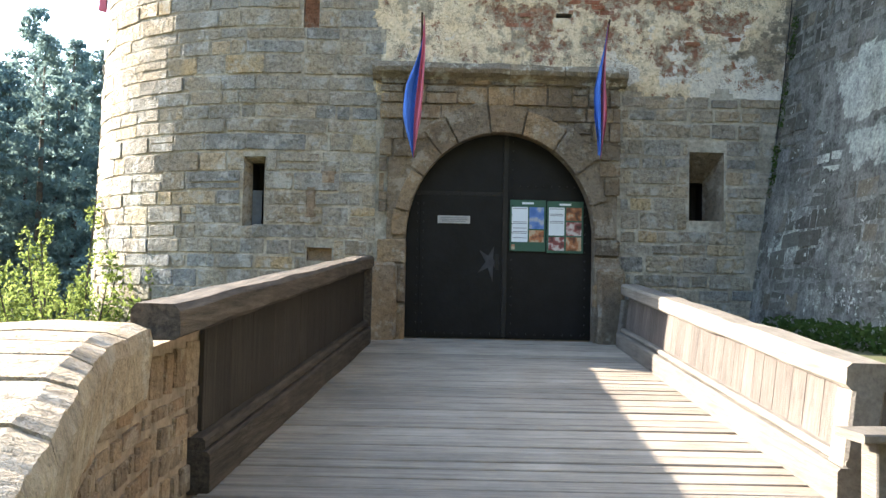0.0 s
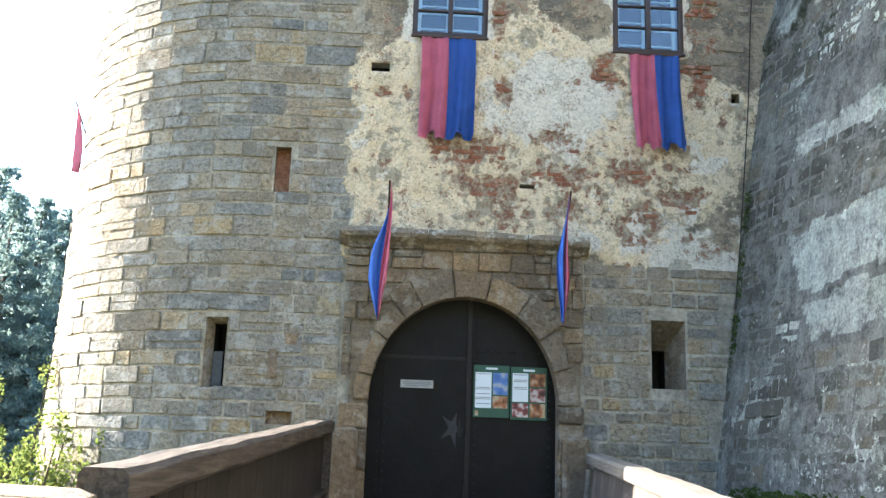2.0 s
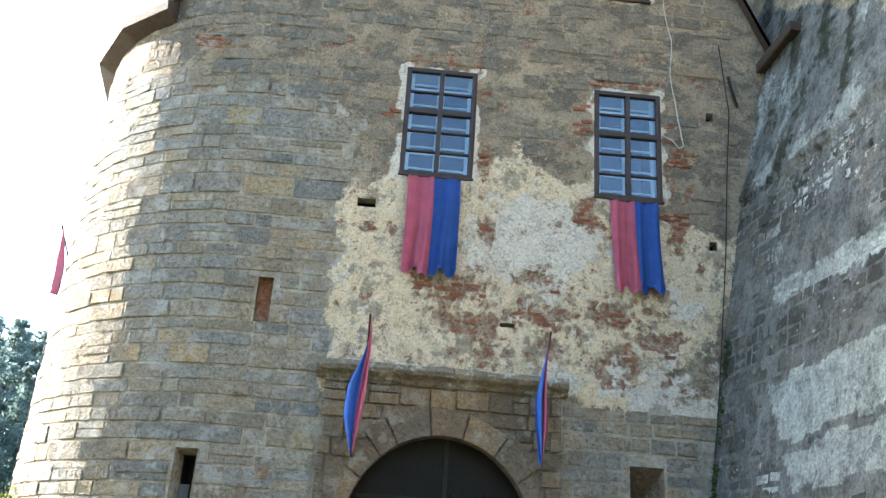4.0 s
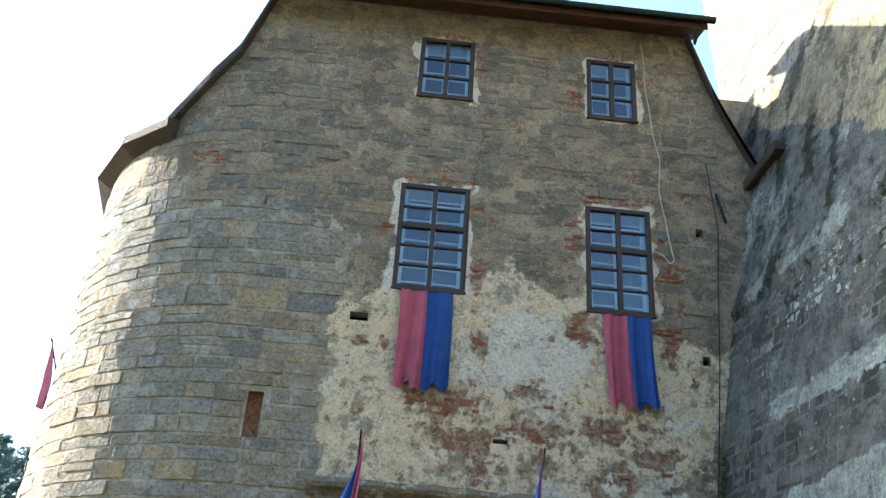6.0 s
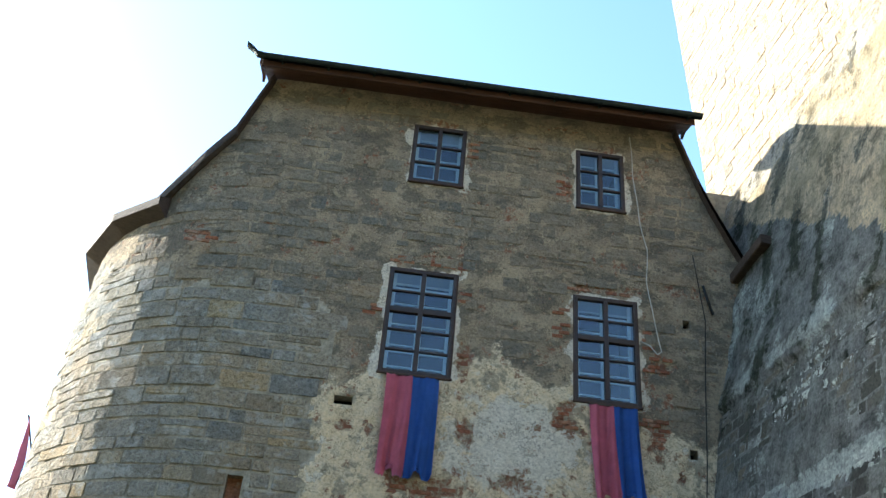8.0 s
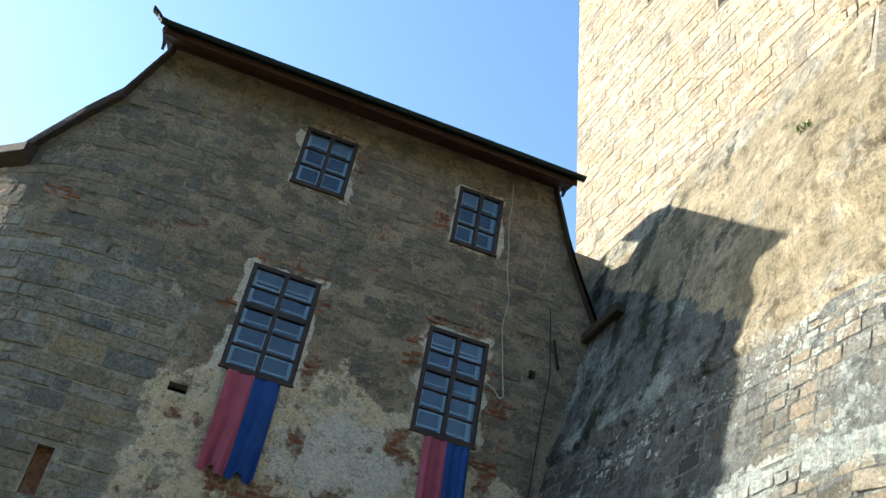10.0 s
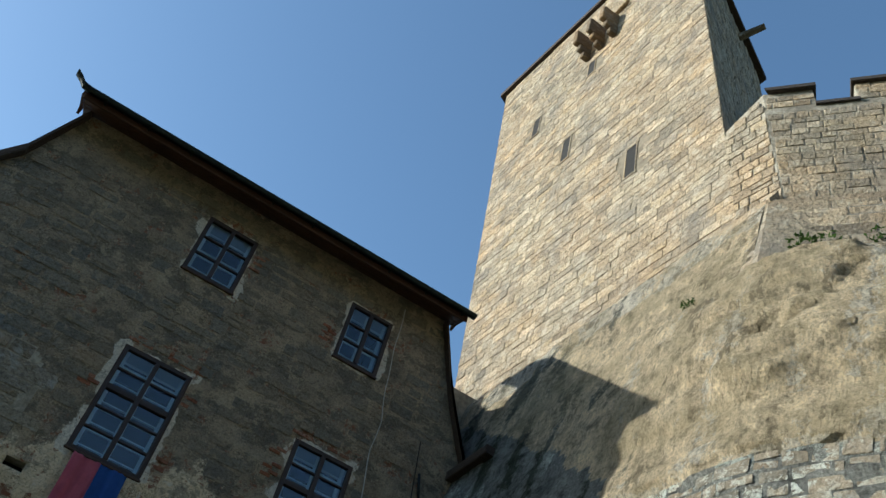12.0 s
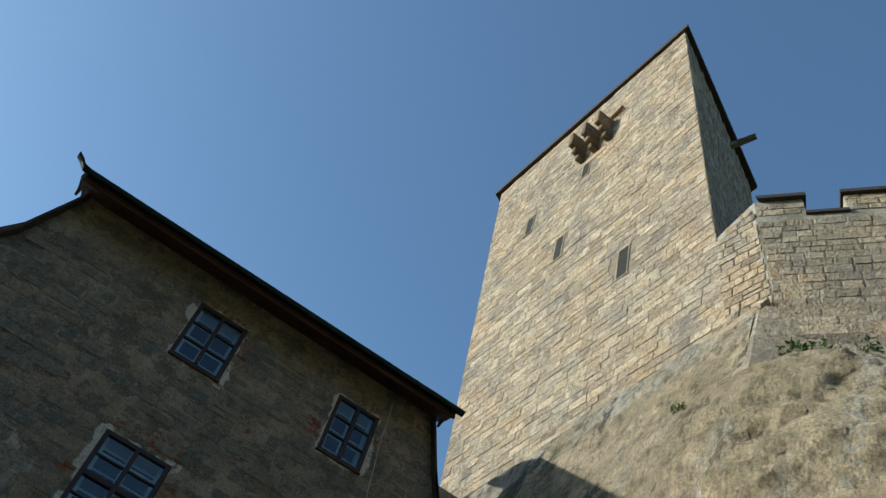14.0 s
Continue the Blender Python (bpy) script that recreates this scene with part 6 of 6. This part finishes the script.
# ---- the blocks of the walls ----
def front_blocks():
    rng = random.Random(21)

    def keep_(s, z, w, h):
        return bare_stone(s, z) and z + h / 2 < lerp_table(TOP, s) - 0.02
    free = [(x0 - 0.01, x1 + 0.01, z0 - 0.01, z1 + 0.01) for x0, x1, z0, z1 in OPEN] + [(-1.89, 1.81, -1.0, 3.92)]
    rows = courses(-9.3, -1.2, -0.6, 10.4, 0.19, 0.36, 0.28, 0.85, rng, keep_, 0.026, free)
    rows += courses(1.0, 4.9, -0.3, 4.4, 0.17, 0.30, 0.26, 0.62, rng, lambda s, z, w, h: keep_(s, z, w, h) and s + w / 2 < 3.95 + 0.14 * z, 0.034, free)
    rows.sort(key=lambda b: abs(b[0] + 2.5) + abs(b[1] - 2.5))
    out = []
    for s, z, w, h in rows:
        p, n = front(s, 0.0, z)
        t = Vector((-n.y, n.x, 0))
        m = Matrix(((t.x, -n.x, 0, p.x), (t.y, -n.y, 0, p.y), (0, 0, 1, z), (0, 0, 0, 1))) @ Matrix.Rotation(rng.uniform(-0.016, 0.016), 4, "Y")
        out.append((m, (w, rng.uniform(0.004, 0.026), h)))
    return out


lay_stones(front_blocks(), wall_front, M_stone)


def rendered_blocks():
    """Blocks that stand out of the thin grey coat of the upper front."""
    rng = random.Random(27)
    free = [(x0 - 0.12, x1 + 0.12, z0 - 0.12, z1 + 0.12) for x0, x1, z0, z1 in OPEN]

    def show(s, z, w, h):
        return not bare_stone(s, z) and masks(s, z)[0] < 0.35 and masks(s, z)[2] < 0.4 and z + h / 2 < lerp_table(TOP, s) - 0.1 and s + w / 2 < 3.8 + 0.14 * z and fbm(s * 0.7, z * 0.7, 71) > -0.22 and rng.random() < 0.72
    out = []
    for s, z, w, h in courses(-6.0, 4.9, 4.2, 13.3, 0.20, 0.33, 0.30, 0.72, rng, show, 0.05, free):
        p, n = front(s, 0.002, z)
        t = Vector((-n.y, n.x, 0))
        m = Matrix(((t.x, -n.x, 0, p.x), (t.y, -n.y, 0, p.y), (0, 0, 1, z), (0, 0, 0, 1))) @ Matrix.Rotation(rng.uniform(-0.02, 0.02), 4, "Y")
        out.append((m, (w, rng.uniform(0.004, 0.013), h)))
    return out


lay_stones(rendered_blocks(), wall_front, M_ghost)


def portal_fill():
    rng = random.Random(9)
    out = []
    for s, z, w, h in courses(-1.86, 1.80, 1.6, 3.9, 0.22, 0.36, 0.25, 0.55, rng, lambda s, z, w, h: not in_gate(abs(s) - w / 2 if abs(s) > w / 2 else 0, z - h / 2, 0.22) and s - w / 2 > -1.95 and s + w / 2 < 1.88):
        out.append((Matrix.Translation((s, -0.07, z)), (w, 0.04, h)))
    return out


lay_stones(portal_fill(), portal, M_portal, piece="portal_stone")


def loose_bricks():
    rng = random.Random(33)
    out = []
    for cx, cz, nx, nz in ((2.16, 7.02, 2, 6), (3.72, 6.92, 2, 8), (0.2, 5.5, 4, 4), (0.25, 4.97, 3, 4), (-1.45, 6.47, 2, 3), (0.5, 6.7, 1, 5), (3.88, 8.25, 2, 4), (1.45, 5.15, 3, 3), (-0.2, 9.76, 6, 2), (2.9, 9.6, 5, 1), (2.7, 5.25, 4, 3), (-0.6, 5.55, 2, 2), (2.16, 8.9, 1, 9), (3.66, 8.6, 1, 8), (3.5, 12.15, 1, 6), (0.36, 9.0, 1, 6), (-0.5, 5.28, 5, 2), (2.05, 5.55, 3, 3), (3.3, 4.7, 3, 3), (1.05, 6.05, 2, 3), (-1.14, 8.6, 1, 5), (-4.35, 9.7, 2, 3), (0.34, 12.5, 1, 7), (2.2, 11.9, 1, 6), (0.4, 7.9, 1, 5)):
        for j in range(nz):
            for i in range(nx):
                if rng.random() < 0.24:
                    continue
                x = cx + (i - nx / 2 + 0.5 * (j % 2)) * 0.25 + rng.uniform(-0.02, 0.02)
                z = cz + (j - nz / 2) * 0.078
                if any(x0 - 0.12 < x < x1 + 0.12 and z0 - 0.04 < z < z1 + 0.04 for x0, x1, z0, z1 in WINDOWS.values()):
                    continue
                out.append((Matrix.Translation((x, 0.006, z)), (rng.uniform(0.17, 0.235), rng.uniform(0.012, 0.026), 0.062)))
    return out


lay_stones(loose_bricks(), wall_front, M_brick, piece="brick")


def plinth_blocks():
    rng = random.Random(41)
    rows = courses(-15.0, 2.0, -0.6, 7.3, 0.12, 0.34, 0.14, 0.52, rng, lambda s, z, w, h: (fbm(s * 0.8, z * 0.8, 61) > -0.30 or s < -4.5) and not (s < -1.9 and s > -5.5 and 2.35 < z < 4.05), 0.034)
    rows.sort(key=lambda b: abs(b[0] + 2.0) + abs(b[1] - 3.0))
    out = []
    for s, z, w, h in rows:
        p, n = skirt(2.3 - s, z, 0.018)
        t = Vector((-n.y, n.x, 0))
        m = Matrix(((t.x, -n.x, 0, p.x), (t.y, -n.y, 0, p.y), (0, 0, 1, z), (0, 0, 0, 1))) @ Matrix.Rotation(-math.atan(0.17), 4, "X") @ Matrix.Rotation(rng.uniform(-0.10, 0.10), 4, "Y")
        out.append((m, (w, rng.uniform(0.003, 0.014), h)))
    return out


lay_stones(plinth_blocks(), wall_plinth, M_rubble)


def keep_blocks(a, b, rng, length):
    out = []
    z = KZ0 + 0.2
    d = (Vector((*KB[b], 0)) - Vector((*KB[a], 0))).normalized()
    n = Vector((d.y, -d.x, 0))
    c = Vector((9.5, 1.0, 0))
    if n.dot(Vector((*KB[a], 0)) - c) < 0:
        n = -n
    t = Vector((-n.y, n.x, 0))
    while z < KZ1 - 0.1:
        h = rng.uniform(0.15, 0.29)
        e0, e1 = keep_edge(a, z + h / 2), keep_edge(b, z + h / 2)
        L = (e1 - e0).length
        u = 0.0
        while u < L - 0.05:
            w = min(rng.uniform(0.2, 0.62), L - u)
            if L - u - w < 0.2:
                w = L - u
            p = e0.lerp(e1, (u + w / 2) / L)
            skip = a == 0 and any(abs(p.y - sy) < sw + w / 2 and abs(p.z - sz) < sh + 0.08 for sy, sz, sw, sh in KSLITS)
            if not skip:
                m = Matrix(((t.x, -n.x, 0, p.x), (t.y, -n.y, 0, p.y), (0, 0, 1, z + h / 2), (0, 0, 0, 1)))
                out.append((m, (w - 0.014, rng.uniform(0.004, 0.022), h - 0.013)))
            u += w
        z += h
    return out


rng = random.Random(51)
blocks = keep_blocks(0, 1, rng, 9)
blocks.sort(key=lambda q: (q[0].translation - Vector((7, -4, 15))).length)
lay_stones(blocks + keep_blocks(1, 2, rng, 6), keep, M_keep)


def curtain_blocks():
    rng = random.Random(61)
    out = []
    t = U
    n = NRM

    def lay(u0, u1, z0, z1, back, h0, h1, w0, w1, proud):
        for s, z, w, h in courses(u0, u1, z0, z1, h0, h1, w0, w1, rng, lambda s, z, w, h: s + w / 2 < u1 + 0.02 and s - w / 2 > u0 - 0.12 and z + h / 2 < z1 + 0.05):
            p = CORNER + U * s - NRM * back
            if z < 13.55:
                p = p - Vector((0.74, 0.30, 0)) * 0.26 * (13.62 - z)
            m = Matrix(((t.x, -n.x, 0, p.x), (t.y, -n.y, 0, p.y + batter(z)), (0, 0, 1, z), (0, 0, 0, 1)))
            out.append((m, (w, proud * rng.uniform(0.5, 1.4), h)))
    lay(0.32, 7.0, 13.85, 16.95, 0.16, 0.17, 0.28, 0.22, 0.5, 0.022)
    lay(0.02, 7.0, 12.1, 13.5, 0.0, 0.26, 0.40, 0.4, 0.8, 0.02)
    for a, b in MERLONS[:4]:
        lay(a + (0.3 if a < 1 else 0), b, 17.0, 17.6, 0.17, 0.17, 0.24, 0.22, 0.45, 0.022)
    # side that meets the keep
    e0, e1 = Vector((*along(0.30, 0.16), 0)), Vector((7.09, -5.86, 0))
    d = (e1 - e0).normalized()
    nn = Vector((d.y, -d.x, 0))
    nn = nn if nn.x < 0 else -nn
    tt = Vector((-nn.y, nn.x, 0))
    L = (e1 - e0).length
    for s, z, w, h in courses(0.0, L, 13.8, 17.55, 0.2, 0.28, 0.25, 0.45, rng, lambda s, z, w, h: z + h / 2 < 17.6 - 0.6 * (s + w / 2) / L):
        p = e0 + d * s
        out.append((Matrix(((tt.x, -nn.x, 0, p.x), (tt.y, -nn.y, 0, p.y + batter(z)), (0, 0, 1, z), (0, 0, 0, 1))), (w, 0.022, h)))
    return out


lay_stones(curtain_blocks(), curtain, M_keep)


def parapet_blocks():
    rng = random.Random(71)
    out = []
    for s, z, w, h in courses(0.05, 7.05, -0.5, 1.05, 0.10, 0.27, 0.10, 0.34, rng, gap=0.03):
        p, n, d = par(s)
        nn = n if n.x > 0 else -n
        tt = Vector((-nn.y, nn.x, 0))
        top = par_top(p.y) - 0.13
        zz = deck_z(p.y) + z
        if zz + h / 2 > top:
            continue
        k = (Vector(PP[min(int(s) + 1, 8)]) - Vector(PP[min(int(s), 7)])).length
        m = Matrix(((tt.x, -nn.x, 0, p.x), (tt.y, -nn.y, 0, p.y), (0, 0, 1, zz), (0, 0, 0, 1))) @ Matrix.Rotation(rng.uniform(-0.06, 0.06), 4, "Y")
        out.append((m, (w * k, rng.uniform(0.008, 0.028), h)))
    return out


lay_stones(parapet_blocks(), parapet, M_warm)
